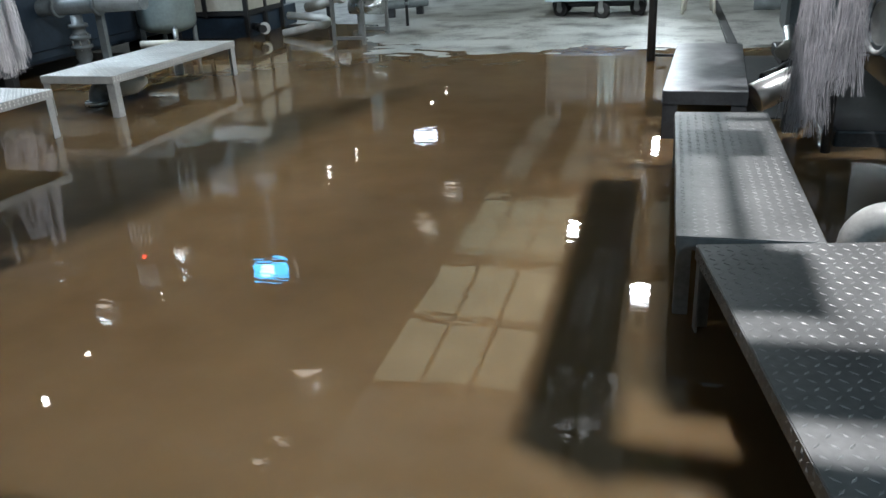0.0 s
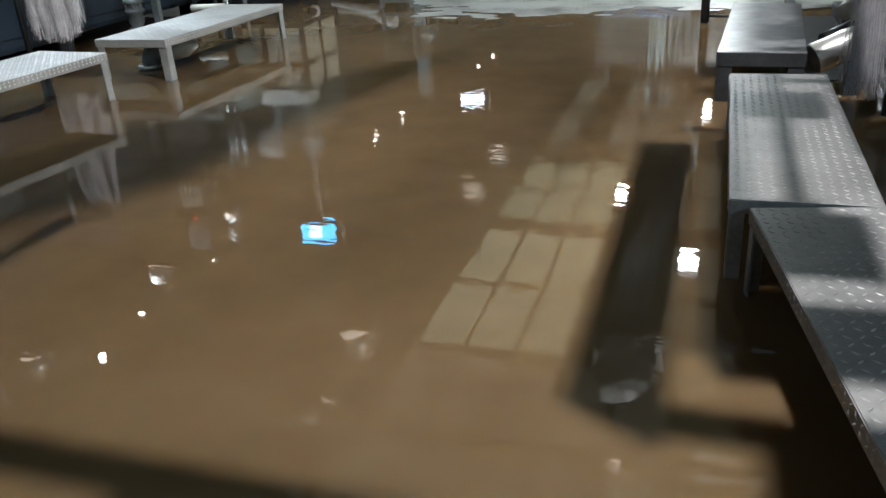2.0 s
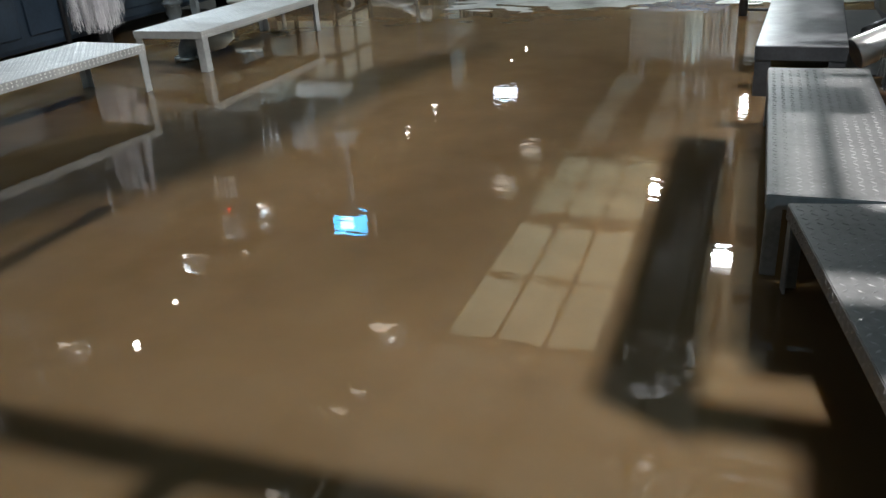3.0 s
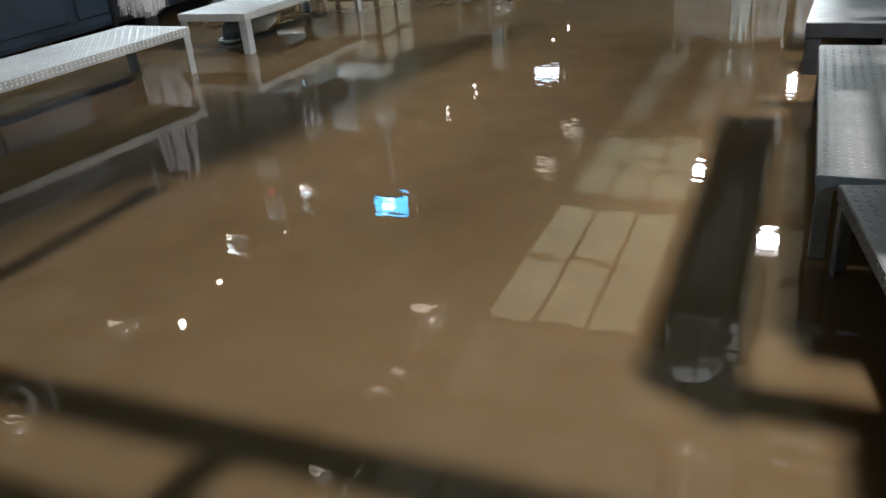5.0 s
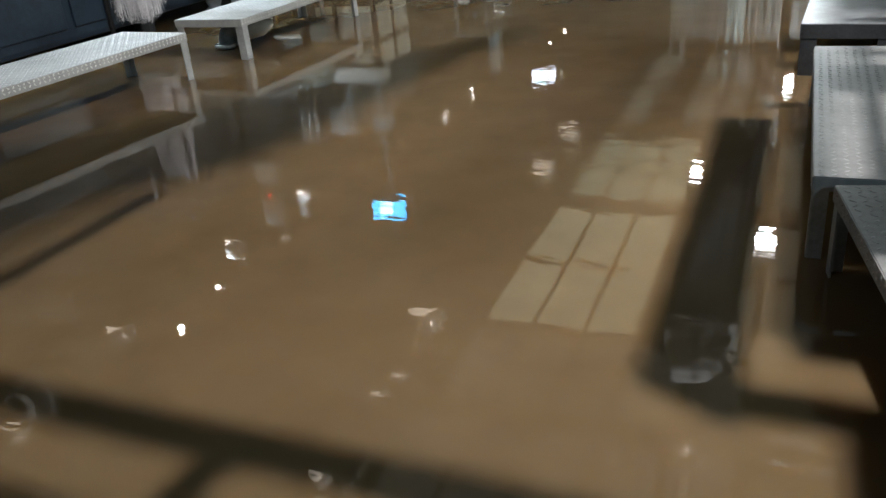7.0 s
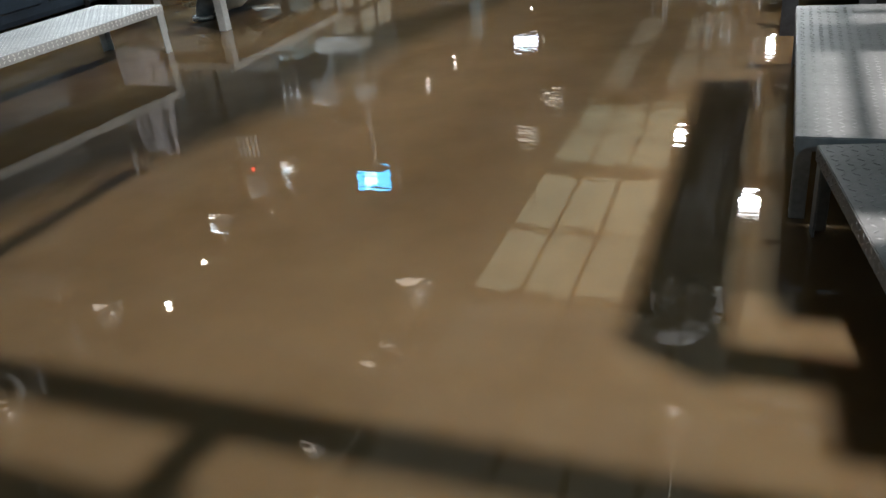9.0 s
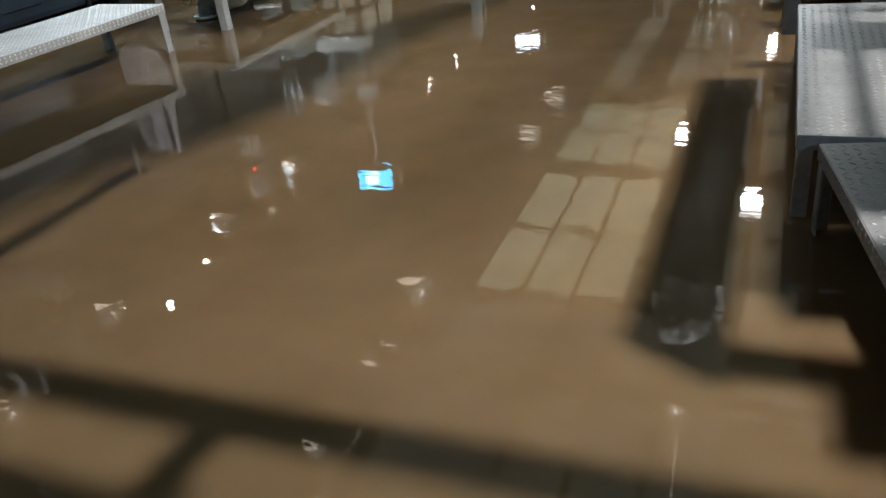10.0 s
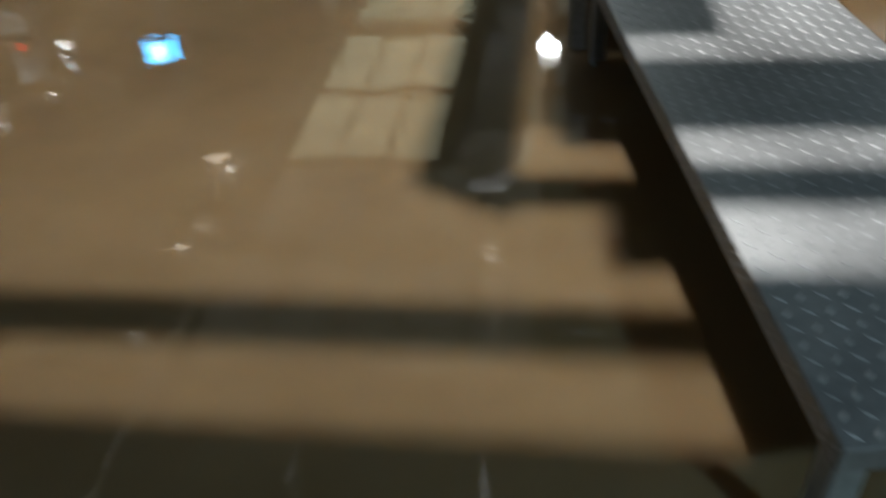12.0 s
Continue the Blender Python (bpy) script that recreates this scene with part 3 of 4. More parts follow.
for z in (0.33, 0.87, 1.28):
    part("rail", box(B(), CX - 0.02, CX + 0.02, CY + 0.032, CY + 1.068, z - 0.03, z + 0.03, 0.003), DARK, cab)
    part("rail", box(B(), CX - 1.83, CX - 0.032, CY - 0.02, CY + 0.02, z - 0.03, z + 0.03, 0.003), DARK, cab)
for z0, z1 in ((0.365, 0.835), (0.905, 1.245)):
    for k in range(2):
        part("panel", box(B(), CX - 0.01, CX + 0.012, CY + 0.035 + 0.55 * k, CY + 0.515 + 0.55 * k, z0, z1, 0.004), CREAM, cab)
    for k in range(3):
        part("panel", box(B(), CX - 0.585 - 0.62 * k, CX - 0.035 - 0.62 * k, CY - 0.012, CY + 0.01, z0, z1, 0.004), CREAM, cab)
part("housing", box(B(), -7.3, CX - 0.05, CY + 0.05, 11.9, 0.31, 1.25, 0.02), NAVY, cab)
# grey, not navy, so that its reflection is paler
part("upper_housing", box(B(), -7.3, -6.0, CY + 0.06, 13.0, 1.26, 2.3, 0.06), GREYPIPE, cab, "grey upper housing")
part("roller", tube(B(), [(-5.14, 10.44, 0.13), (-5.20, 10.56, 0.13)], 0.075, 20), WHITEPIPE, cab, "white end of a roller")
part("roller_hub", tube(B(), [(-5.15, 10.41, 0.13), (-5.30, 10.56, 0.13)], 0.055, 16), DARK, cab)
part("roller_shaft", tube(B(), [(-5.20, 10.58, 0.13), (-5.50, 10.75, 0.13)], 0.05, 14), DARK, cab)

hose = thing("return_pipe", "pale plastic pipe bent back towards the machine", "pipe")
part("bend", tube(B(), [(-5.1, 11.15, 0.22), (-4.55, 10.95, 0.20)] + arc((-4.52, 10.80, 0.17), 0.15, 85, -80, (1, 0, -0.2), (0, 1, 0.2), 10) + [(-4.62, 10.62, 0.10), (-4.95, 10.62, 0.04)], 0.052, 14), WHITEPIPE, hose)
hose = thing("return_pipe", "second thick pale pipe lying behind the bend", "pipe")
part("run", tube(B(), [(-5.0, 11.6, 0.28), (-4.7, 11.5, 0.34), (-4.5, 11.42, 0.42), (-4.35, 11.4, 0.44)], 0.075, 16), WHITEPIPE, hose)
part("prop", box(B(), -4.63, -4.55, 11.42, 11.5, -0.2, 0.30, 0.004), DARK, hose)
part("collar", tube(B(), [(-4.42, 11.41, 0.43), (-4.34, 11.4, 0.44)], 0.09, 16), WHITEPIPE, hose)


def steel_stand(x0, x1, y0, y1, h, label):
    e = thing("steel_stand", label, "stand")
    for x in (x0, x1):
        for y in (y0, y1):
            part("leg", box(B(), x - 0.022, x + 0.022, y - 0.022, y + 0.022, -0.12, h, 0.004), LEG, e)
    for y in (y0, y1):
        part("cross_rail", box(B(), x0 + 0.023, x1 - 0.023, y - 0.018, y + 0.018, 0.06, 0.10, 0.003), LEG, e)
    part("deck", box(B(), x0 - 0.05, x1 + 0.05, y0 - 0.05, y1 + 0.05, h, h + 0.03, 0.006), PLATE, e)
    part("motor", tube(B(), [(x0 + 0.05, y0 + 0.5, 0.42), (x1 + 0.1, y0 + 0.5, 0.40)], 0.10, 18), STEEL, e, "horizontal steel motor housing")
    return e


steel_stand(-3.86, -3.47, 9.78, 10.7, 0.62, "grey steel stand at the edge of the water")
p = thing("floor_pipe", "dull grey pipe along the dry floor", "pipe")
part("run", tube(B(), [(-4.5, 12.1, 0.2), (-3.5, 12.8, 0.2)], 0.07, 14), GREYPIPE, p)
part("prop", box(B(), -4.03, -3.93, 12.40, 12.50, -0.05, 0.15, 0.004), DARK, p)
part("prop", box(B(), -3.65, -3.55, 12.68, 12.78, -0.05, 0.15, 0.004), DARK, p)
thin = thing("thin_post", "thin dark steel post on the dry floor edge", "post")
part("shaft", tube(B(), [(-3.4, 11.39, -0.05), (-3.4, 11.39, 1.4)], 0.022, 12), DARK, thin)
part("collar", tube(B(), [(-3.4, 11.39, 0.30), (-3.4, 11.39, 0.34)], 0.034, 12), GREYPIPE, thin)

# ---- middle: post, cart, far floor ----
post = thing("steel_post", "dark painted round steel post at the water edge", "post")
part("shaft", tube(B(), [(0.01, 8.5, -0.1), (0.01, 8.5, 1.45)], 0.04, 20), DARK, post)
part("side_bar", tube(B(), [(0.05, 8.48, 0.06), (0.36, 8.44, 0.06)], 0.014, 10), DARK, post)


def cart():
    e = thing("platform_cart", "blue-grey platform cart with rubber wheels", "cart")
    part("deck", box(B(), -1.50, -0.10, 11.75, 12.75, 0.27, 0.34, 0.012), CARTBLUE, e)
    part("front_rail", box(B(), -1.50, -0.10, 11.72, 11.748, 0.26, 0.35, 0.006), PALEBLUE, e, "paler scuffed front rail")
    part("axle_beam", box(B(), -1.45, -0.15, 12.15, 12.65, 0.14, 0.269, 0.01), DARK, e)
    part("load", box(B(), -1.42, -0.2, 11.85, 12.7, 0.345, 0.5, 0.03), CARTBLUE, e)
    for x, y in ((-1.32, 12.05), (-0.72, 11.80), (-0.25, 12.05), (-1.32, 12.6), (-0.25, 12.6)):
        w = part("wheel", tube(B(), [(x - 0.015, y - 0.026, 0.13), (x - 0.011, y - 0.019, 0.13), (x + 0.011, y + 0.019, 0.13), (x + 0.015, y + 0.026, 0.13)], [0.095, 0.115, 0.115, 0.095], 22), RUBBER, e)
        part("rim", tube(B(), [(x - 0.017, y - 0.0295, 0.13), (x + 0.017, y + 0.0295, 0.13)], 0.05, 16), LEG, w, "pale metal rim")
        part("fork", box(B(), x - 0.05, x + 0.01, y - 0.045, y - 0.037, 0.11, 0.28, 0.002), LEG, w)
    return e


cart()


def white_chair(x, y, label):
    e = thing("plastic_chair", label, "chair", "white chairs")
    for dx, dy in ((0, 0), (0.42, -0.02), (0.04, 0.4), (0.40, 0.4)):
        part("leg", tube(B(), [(x + dx, y + dy, 0.02), (x + dx * 0.9 + 0.02, y + dy * 0.9 + 0.02, 0.44)], [0.022, 0.03], 10), CREAM, e)
    part("seat", box(B(), x - 0.03, x + 0.46, y - 0.03, y + 0.44, 0.44, 0.48, 0.018), CREAM, e)
    part("backrest", box(B(), x - 0.01, x + 0.44, y + 0.40, y + 0.44, 0.5, 0.9, 0.015), CREAM, e)
    return e


white_chair(0.34, 12.02, "white plastic chair on the dry concrete floor")
solo("floor_channel", box(B(), 0.78, 0.88, 9.3, 13.5, 0.0, 0.045, 0.006), DARK, "dark channel cover across the pale floor", "channel", "structure")
q = thing("floor_pipe", "grey pipe lying behind the chair", "pipe")
part("run", tube(B(), [(1.25, 11.9, 0.2), (2.6, 11.7, 0.2)], 0.12, 16), GREYPIPE, q)
far_rail = thing("yarn_rail", "dark far rail with a small yarn tuft", "rail")
part("rail", tube(B(), [(0.9, 12.4, 1.5), (1.9, 12.4, 1.5)], 0.02, 8), DARK, far_rail)
part("post", tube(B(), [(1.85, 12.4, -0.1), (1.85, 12.4, 1.5)], 0.025, 8), DARK, far_rail)
yarn_tuft("yarn_tuft", (1.02, 12.4), 0.95, 0.22, 0.32, 50, 8, "small pale yarn tuft in the distance", 1.5)

# ---- right side ----
rpost = thing("yarn_post", "dark post that carries hanging yarn", "post")
part("shaft", tube(B(), [(1.11, 5.27, -0.2), (1.11, 5.27, 1.75)], 0.028, 14), DARK, rpost)
part("bracket", tube(B(), [(1.11, 5.27, 1.62), (1.11, 5.09, 1.62)], 0.014, 10), DARK, rpost)
part("arm", tube(B(), [(0.8, 5.09, 1.62), (1.11, 5.09, 1.62), (1.30, 5.09, 1.62)], 0.016, 10), DARK, rpost)
yarn_tuft("yarn_tuft", (0.93, 5.09), 1.45, 0.13, 0.16, 110, 11, "long white yarn tuft hanging from the post", 1.62)
yarn_tuft("yarn_tuft", (1.105, 5.06), 1.45, 0.38, 0.11, 65, 12, "short white yarn tuft hanging from the post", 1.62)

rm = thing("dyeing_machine", "dark machine body behind the plate benches", "machine", "navy machines")
part("body", box(B(), 1.75, 3.6, 2.2, 9.2, 0.25, 1.9, 0.06), NAVY, rm)
for y in (2.5, 4.6, 6.8, 8.9):
    part("foot", box(B(), 1.85, 2.0, y - 0.08, y + 0.08, -0.2, 0.26, 0.01), DARK, rm)
part("drum", tube(B(), [(1.28, 5.15, 0.77), (1.80, 5.25, 0.78)], 0.12, 24), WHITEPIPE, rm, "pale drum end with dark bands")
part("ring", tube(B(), arc((1.27, 5.13, 0.77), 0.155, 0, 360, (0.2, -1, 0), (0, 0, 1), 28), 0.014, 10), WHITEPIPE, rm, "pale ring round the drum")
for x in (1.40, 1.52, 1.64):
    part("band", tube(B(), [(x, 5.17, 0.772), (x + 0.008, 5.172, 0.772)], 0.124, 24), DARK, rm)

big = thing("steel_outlet", "bright stainless outlet pipe between the benches", "pipe")
part("mouth", tube(B(), [(0.725, 5.70, 0.235), (0.731, 5.702, 0.2375), (0.93, 5.768, 0.32), (1.01, 5.795, 0.353), (1.06, 5.81, 0.372)], [0.094, 0.099, 0.099, 0.092, 0.07], 28), BRIGHT, big)
part("collar", tube(B(), [(1.05, 5.81, 0.37), (1.16, 5.845, 0.41)], 0.085, 22), GREYPIPE, big)
part("clamp", tube(B(), [(0.80, 5.92, 0.30), (0.98, 6.02, 0.37)], 0.06, 16), DARK, big)
part("riser", tube(B(), [(1.10, 5.87, 0.32), (1.06, 6.15, 0.36), (1.0, 6.40, 0.44), (1.0, 6.55, 0.56)], 0.04, 14), BRIGHT, big)
part("cap", tube(B(), [(0.93, 6.28, 0.42), (0.99, 6.34, 0.47)], 0.055, 14), CREAM, big)
part("foot", box(B(), 0.92, 1.02, 5.73, 5.81, -0.2, 0.25, 0.006), DARK, big)

motor = thing("grey_hopper", "dark grey rounded hopper over the outlet", "hopper")
part("body", box(B(), 1.0, 1.6, 6.7, 7.2, 0.47, 1.3, 0.07), GREYPIPE, motor)
part("outlet", tube(B(), [(1.12, 6.85, 0.48), (1.06, 6.7, 0.36), (1.04, 6.6, 0.30)], 0.06, 14), DARK, motor)
part("leg", box(B(), 1.5, 1.56, 6.9, 6.96, -0.2, 0.48, 0.004), DARK, motor)
part("leg", box(B(), 1.05, 1.11, 7.12, 7.18, -0.2, 0.48, 0.004), DARK, motor)

pvc = thing("plastic_pipe", "thick pale grey plastic pipe elbow against the benches", "pipe")
part("elbow", tube(B(), [(0.86, 3.16, -0.2), (0.86, 3.14, 0.22)] + arc((0.965, 3.10, 0.25), 0.105, 180, 75, (1, -0.25, 0), (0, 0, 1), 8) + [(1.15, 2.98, 0.31), (1.6, 2.72, 0.22)], 0.07, 20), GREYPVC, pvc)
part("socket", tube(B(), [(1.05, 3.045, 0.345), (1.13, 2.995, 0.32)], 0.078, 20), GREYPVC, pvc)
hs = thing("black_hose", "black rubber hose lying beside the plate bench", "hose")
part("run", tube(B(), [(1.55, 2.9, 0.03), (1.25, 2.5, 0.05), (1.2, 2.0, 0.06), (1.26, 1.7, 0.05), (1.5, 1.5, 0.04)], 0.025, 12), RUBBER, hs)
solo("sump_cover", box(B(), 0.745, 1.17, 6.1, 8.7, -0.03, 0.012, 0.004), DARK, "dark wet sump cover beside the bench", "cover", "structure")
# concrete plinth made dark: the machine's shade is in its colour
plinth = solo("plinth", box(B(), 1.18, 1.75, 5.4, 9.0, -0.2, 0.10, 0.015), DARK, "low plinth under the machine, shade in its colour", "plinth", "structure")

# ---- hung above: lamps, screens, boxes, seen in the water ----


def pendant(x, y, z, label, lit=True):
    e = thing("pendant_lamp", label, "lamp", "pendant lamps")
    part("shade", lathe(B(), (x, y, 0), [(0.03, z + 0.16), (0.035, z + 0.10), (0.10, z + 0.06), (0.15, z + 0.02), (0.148, z + 0.018), (0.02, z + 0.07)], 22), GALV, e)
    part("bulb", lathe(B(), (x, y, 0), [(0.012, z + 0.06), (0.03, z + 0.045), (0.042, z + 0.01), (0.03, z - 0.02), (0.004, z - 0.03)], 16), BULB if lit else WHITEPIPE, e)
    part("cord", tube(B(), [(x, y, z + 0.15), (x, y, ZC + 0.06)], 0.008, 8), RUBBER, e)
    return e


for x, y in BULBS:
    pendant(x, y, 3.64, "lit pendant lamp with a galvanised shade")
# added pendants over the fill lamps, out of view
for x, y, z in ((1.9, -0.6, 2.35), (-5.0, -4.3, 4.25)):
    pendant(x, y, z, "unseen pendant lamp added over a fill light")


def flood(x, y, z, w, l, label):
    e = thing("hanging_light", label, "lamp")
    part("housing", box(B(), x - w / 2 - 0.02, x + w / 2 + 0.02, y - l / 2 - 0.02, y + l / 2 + 0.02, z + 0.03, z + 0.10, 0.015), GALV, e)
    part("glass", box(B(), x - w / 2, x + w / 2, y - l / 2, y + l / 2, z + 0.008, z + 0.028, 0.006), FLOODGLASS, e, "glowing glass")
    part("rod", tube(B(), [(x, y, z + 0.1), (x, y, ZC + 0.06)], 0.01, 8), DARK, e)
    return e


flood(0.02, 8.62, 2.64, 0.20, 0.34, "bright square hanging light over the aisle")
flood(-0.94, 10.56, 2.64, 0.15, 0.30, "bright small hanging light over the aisle")
flood(0.07, 15.04, 2.64, 0.13, 0.55, "bright narrow hanging light far along the aisle")
wl = thing("work_light", "bright work light under a wide hood", "lamp")
# unseen wide hood, added to keep the light off the ceiling
part("hood", lathe(B(), (FLOOD.x, FLOOD.y, 0), [(0.05, FLOOD.z + 0.16), (0.10, FLOOD.z + 0.12), (0.42, FLOOD.z + 0.035), (0.415, FLOOD.z + 0.03), (0.05, FLOOD.z + 0.09)], 28), GALV, wl)
part("bulb", lathe(B(), (FLOOD.x, FLOOD.y, 0), [(0.01, FLOOD.z + 0.08), (0.03, FLOOD.z + 0.06), (0.03, FLOOD.z + 0.035), (0.01, FLOOD.z + 0.024)], 14), FLOODGLASS, wl)
# unseen wires under the bulb, added to lay soft dark streaks on the water
part("shade_wire", tube(B(), [(FLOOD.x - 0.20, FLOOD.y + 0.24, FLOOD.z + 0.06), (FLOOD.x - 0.081, FLOOD.y + 0.19, FLOOD.z - 0.3), (FLOOD.x - 0.099, FLOOD.y - 0.05, FLOOD.z - 0.3)], [0.004, 0.012, 0.013], 10), DARK, wl)
part("shade_wire", tube(B(), [(FLOOD.x - 0.14, FLOOD.y + 0.26, FLOOD.z + 0.06), (FLOOD.x - 0.049, FLOOD.y + 0.21, FLOOD.z - 0.3), (FLOOD.x - 0.054, FLOOD.y + 0.08, FLOOD.z - 0.3)], [0.004, 0.009, 0.009], 10), DARK, wl)
part("rod", tube(B(), [(FLOOD.x, FLOOD.y, FLOOD.z + 0.15), (FLOOD.x, FLOOD.y, ZC + 0.06)], 0.01, 8), DARK, wl)


def screen(px, py, z, w, h, mat, label, turn=20):
    x = y = 0
    e = thing("hanging_screen", label, "screen", "", pose(px, py, 0, 0, 0, turn))
    part("casing", box(B(), x - w / 2 - 0.02, x + w / 2 + 0.02, y, y + 0.05, z - h / 2 - 0.02, z + h / 2 + 0.02, 0.008), DARK, e)
    part("display", box(B(), x - w / 2, x + w / 2, y - 0.006, y - 0.002, z - h / 2, z + h / 2, 0.001), mat, e, "glowing display")
    part("window", box(B(), x - w * 0.28, x + w * 0.12, y - 0.010, y - 0.0065, z - h * 0.25, z + h * 0.3, 0.001), CYAN, e, "bright pale window on the display")
    part("mount", tube(B(), [(x, y + 0.03, z), (x, y + 0.03, ZC + 0.06)], 0.014, 10), DARK, e)
    part("side_bar", box(B(), x + w / 2 + 0.07, x + w / 2 + 0.10, y, y + 0.03, z - 0.12, z + 0.14, 0.004), CREAM, e)
    part("bracket", box(B(), x, x + w / 2 + 0.07, y + 0.052, y + 0.07, z - 0.01, z + 0.01, 0.002), DARK, e)
    return e


screen(-3.485, 6.67, 1.70, 0.33, 0.20, SCREEN, "glowing blue screen hung over the water")
screen(-3.38, 11.9, 1.70, 0.36, 0.20, WHITESCREEN, "glowing white screen hung over the water")


def control_box(x0, x1, y, z0, z1, label, lamp=True):
    e = thing("control_box", label, "control box", "hung control boxes")
    part("case", box(B(), x0, x1, y, y + 0.22, z0, z1, 0.012), DARK, e)
    n = 5
    for i in range(n):
        for j in range(2):
            a = x0 + (x1 - x0) * (i + 0.2) / n
            zz = z0 + 0.03 + j * 0.13
            part("vent_slat", box(B(), a, a + (x1 - x0) * 0.5 / n, y - 0.008, y - 0.002, zz, zz + 0.11, 0.002), ENAMEL, e)
    f = 0.5 * (z0 + z1)
    part("door_frame", box(B(), x0 + 0.02, x1 - 0.02, y - 0.010, y - 0.002, f + 0.10, z1 - 0.03, 0.003), ENAMEL, e)
    part("door_plate", box(B(), x0 + 0.04, x1 - 0.04, y - 0.016, y - 0.011, f + 0.12, z1 - 0.05, 0.002), GREYPIPE, e)
    if lamp:
        part("signal", lathe(B(), ((x0 + x1) / 2, y - 0.014, 0), [(0.004, f + 0.0), (0.02, f + 0.01), (0.02, f + 0.03), (0.004, f + 0.04)], 12), RED, e, "red signal lamp")
    part("hanger", tube(B(), [((x0 + x1) / 2, y + 0.1, z1 - 0.02), ((x0 + x1) / 2, y + 0.1, ZC + 0.06)], 0.02, 10), DARK, e)
    return e


control_box(-5.44, -5.14, 7.2, 1.46, 2.26, "grey control box with vents and red lamp")
control_box(-5.24, -4.82, 3.9, 1.30, 2.10, "grey control box with vents over the bench", False)


column = thing("blue_column", "pale blue painted square column", "column")
part("shaft", box(B(), -4.97, -4.80, 13.85, 14.02, 0.0, 2.17, 0.015), PALEBLUE, column)
part("conduit", tube(B(), [(-4.72, 13.9, 0.0), (-4.72, 13.9, 2.4)], 0.012, 8), CREAM, column)

for x in (-5.62, -5.52, -5.42):
    c = thing("chrome_pipe", "bright chromed upright pipe above the tank", "pipe", "chrome pipes")
    part("run", tube(B(), [(x, 8.6, 0.93), (x, 8.6, 1.72), (x, 8.9, 1.78)], 0.028, 14), STEEL, c)
    part("flange", flange(B(), (x, 8.6, 0.95), (0, 0, 1), 0.045), STEEL, c)
slab = thing("lit_hood", "pale sheet metal hood over the machine", "hood")
part("hood", box(B(), -5.98, -5.19, 10.0, 10.36, 1.14, 1.32, 0.02), ENAMEL, slab)
part("lip", tube(B(), [(-6.0, 9.98, 1.12), (-5.6, 9.97, 1.10), (-5.3, 9.99, 1.13), (-5.0, 10.05, 1.11)], [0.012, 0.02, 0.016, 0.012], 8), BRIGHT, slab, "bright bent lip")
part("stay", tube(B(), [(-5.28, 10.1, 1.30), (-5.28, 10.1, ZC + 0.06)], 0.035, 10), PALEBLUE, slab)
part("junction", box(B(), -5.40, -5.12, 10.02, 10.2, 1.80, 2.0, 0.02), PALEBLUE, slab, "pale blue junction box")
part("stay", tube(B(), [(-5.9, 10.2, 1.31), (-5.9, 10.2, ZC + 0.06)], 0.012, 8), LEG, slab)

yr = thing("yarn_rack", "long rack with white strands hanging down", "rack")
part("rail", tube(B(), [(-2.2, 16.6, 2.19), (0.35, 16.6, 2.19)], 0.02, 10), LEG, yr)
for x in (-2.15, 0.3):
    part("post", box(B(), x - 0.02, x + 0.02, 16.64, 16.68, 0.0, 2.2, 0.004), LEG, yr)
part("rail", tube(B(), [(-2.2, 16.6, 1.32), (0.35, 16.6, 1.36)], 0.012, 8), LEG, yr)
# grey sheet added to fill the gaps between the strands
part("backing", box(B(), -2.12, 0.34, 16.70, 16.72, 1.25, 2.22, 0.004), GREYPIPE, yr, "flat grey sheet behind the strands")
for i in range(13):
    x = -1.45 + 0.145 * i
    part("upright", box(B(), x - 0.016, x + 0.016, 16.58, 16.60, 1.30, 2.2, 0.003), DARK, yr)
rnd = random.Random(21)
bm = B()
for i in range(30):
    x = -2.14 + 0.083 * i + rnd.uniform(-0.02, 0.02)
    tube(bm, [(x, 16.56, 1.24 + 0.1 * rnd.random()), (x + rnd.uniform(-0.03, 0.03), 16.55, 1.7), (x + rnd.uniform(-0.04, 0.04), 16.56, 2.2)], rnd.uniform(0.004, 0.009), 5, False)
for row in range(5):
    pts = [(-2.15 + 0.07 * k, 16.54, 1.78 + 0.085 * row + (0.05 if (k + row) % 2 else -0.05) + rnd.uniform(-0.02, 0.02)) for k in range(36)]
    tube(bm, pts, 0.011, 5, False)
tube(bm, [(-1.75, 16.53, 2.0), (-1.5, 16.53, 1.85), (-1.2, 16.53, 1.66), (-0.95, 16.53, 1.5)], 0.016, 6, False)
for x, end in ((-2.17, 2.45), (-1.96, 2.66), (-1.90, 2.60), (-1.30, 2.35), (-0.2, 2.4)):
    tube(bm, [(x, 16.55, 2.2), (x + 0.02, 16.55, end)], 0.014, 5, False)
part("yarn_hank", bm, YARN, yr, "white strands", "stuff")

gcol = thing("green_column", "pale green square column beside dark valves", "column")
part("shaft", box(B(), -0.95, -0.64, 14.0, 14.3, 0.0, 2.32, 0.015), TANKPAINT, gcol)
part("edge_strip", box(B(), -0.62, -0.58, 14.05, 14.25, 0.0, 2.3, 0.004), LEG, gcol)
mani = thing("pipe_manifold", "dark pipe manifold with a grey drum hung over the aisle", "pipes")
part("header", tube(B(), [(-1.05, 14.0, 2.82), (-0.7, 14.0, 2.78), (-0.1, 14.0, 2.74)], 0.06, 10), DARK, mani)
part("valve_body", tube(B(), [(-1.30, 14.0, 3.36), (-1.1, 14.0, 3.30), (-0.92, 14.0, 3.36)], [0.06, 0.11, 0.05], 14), DARK, mani)
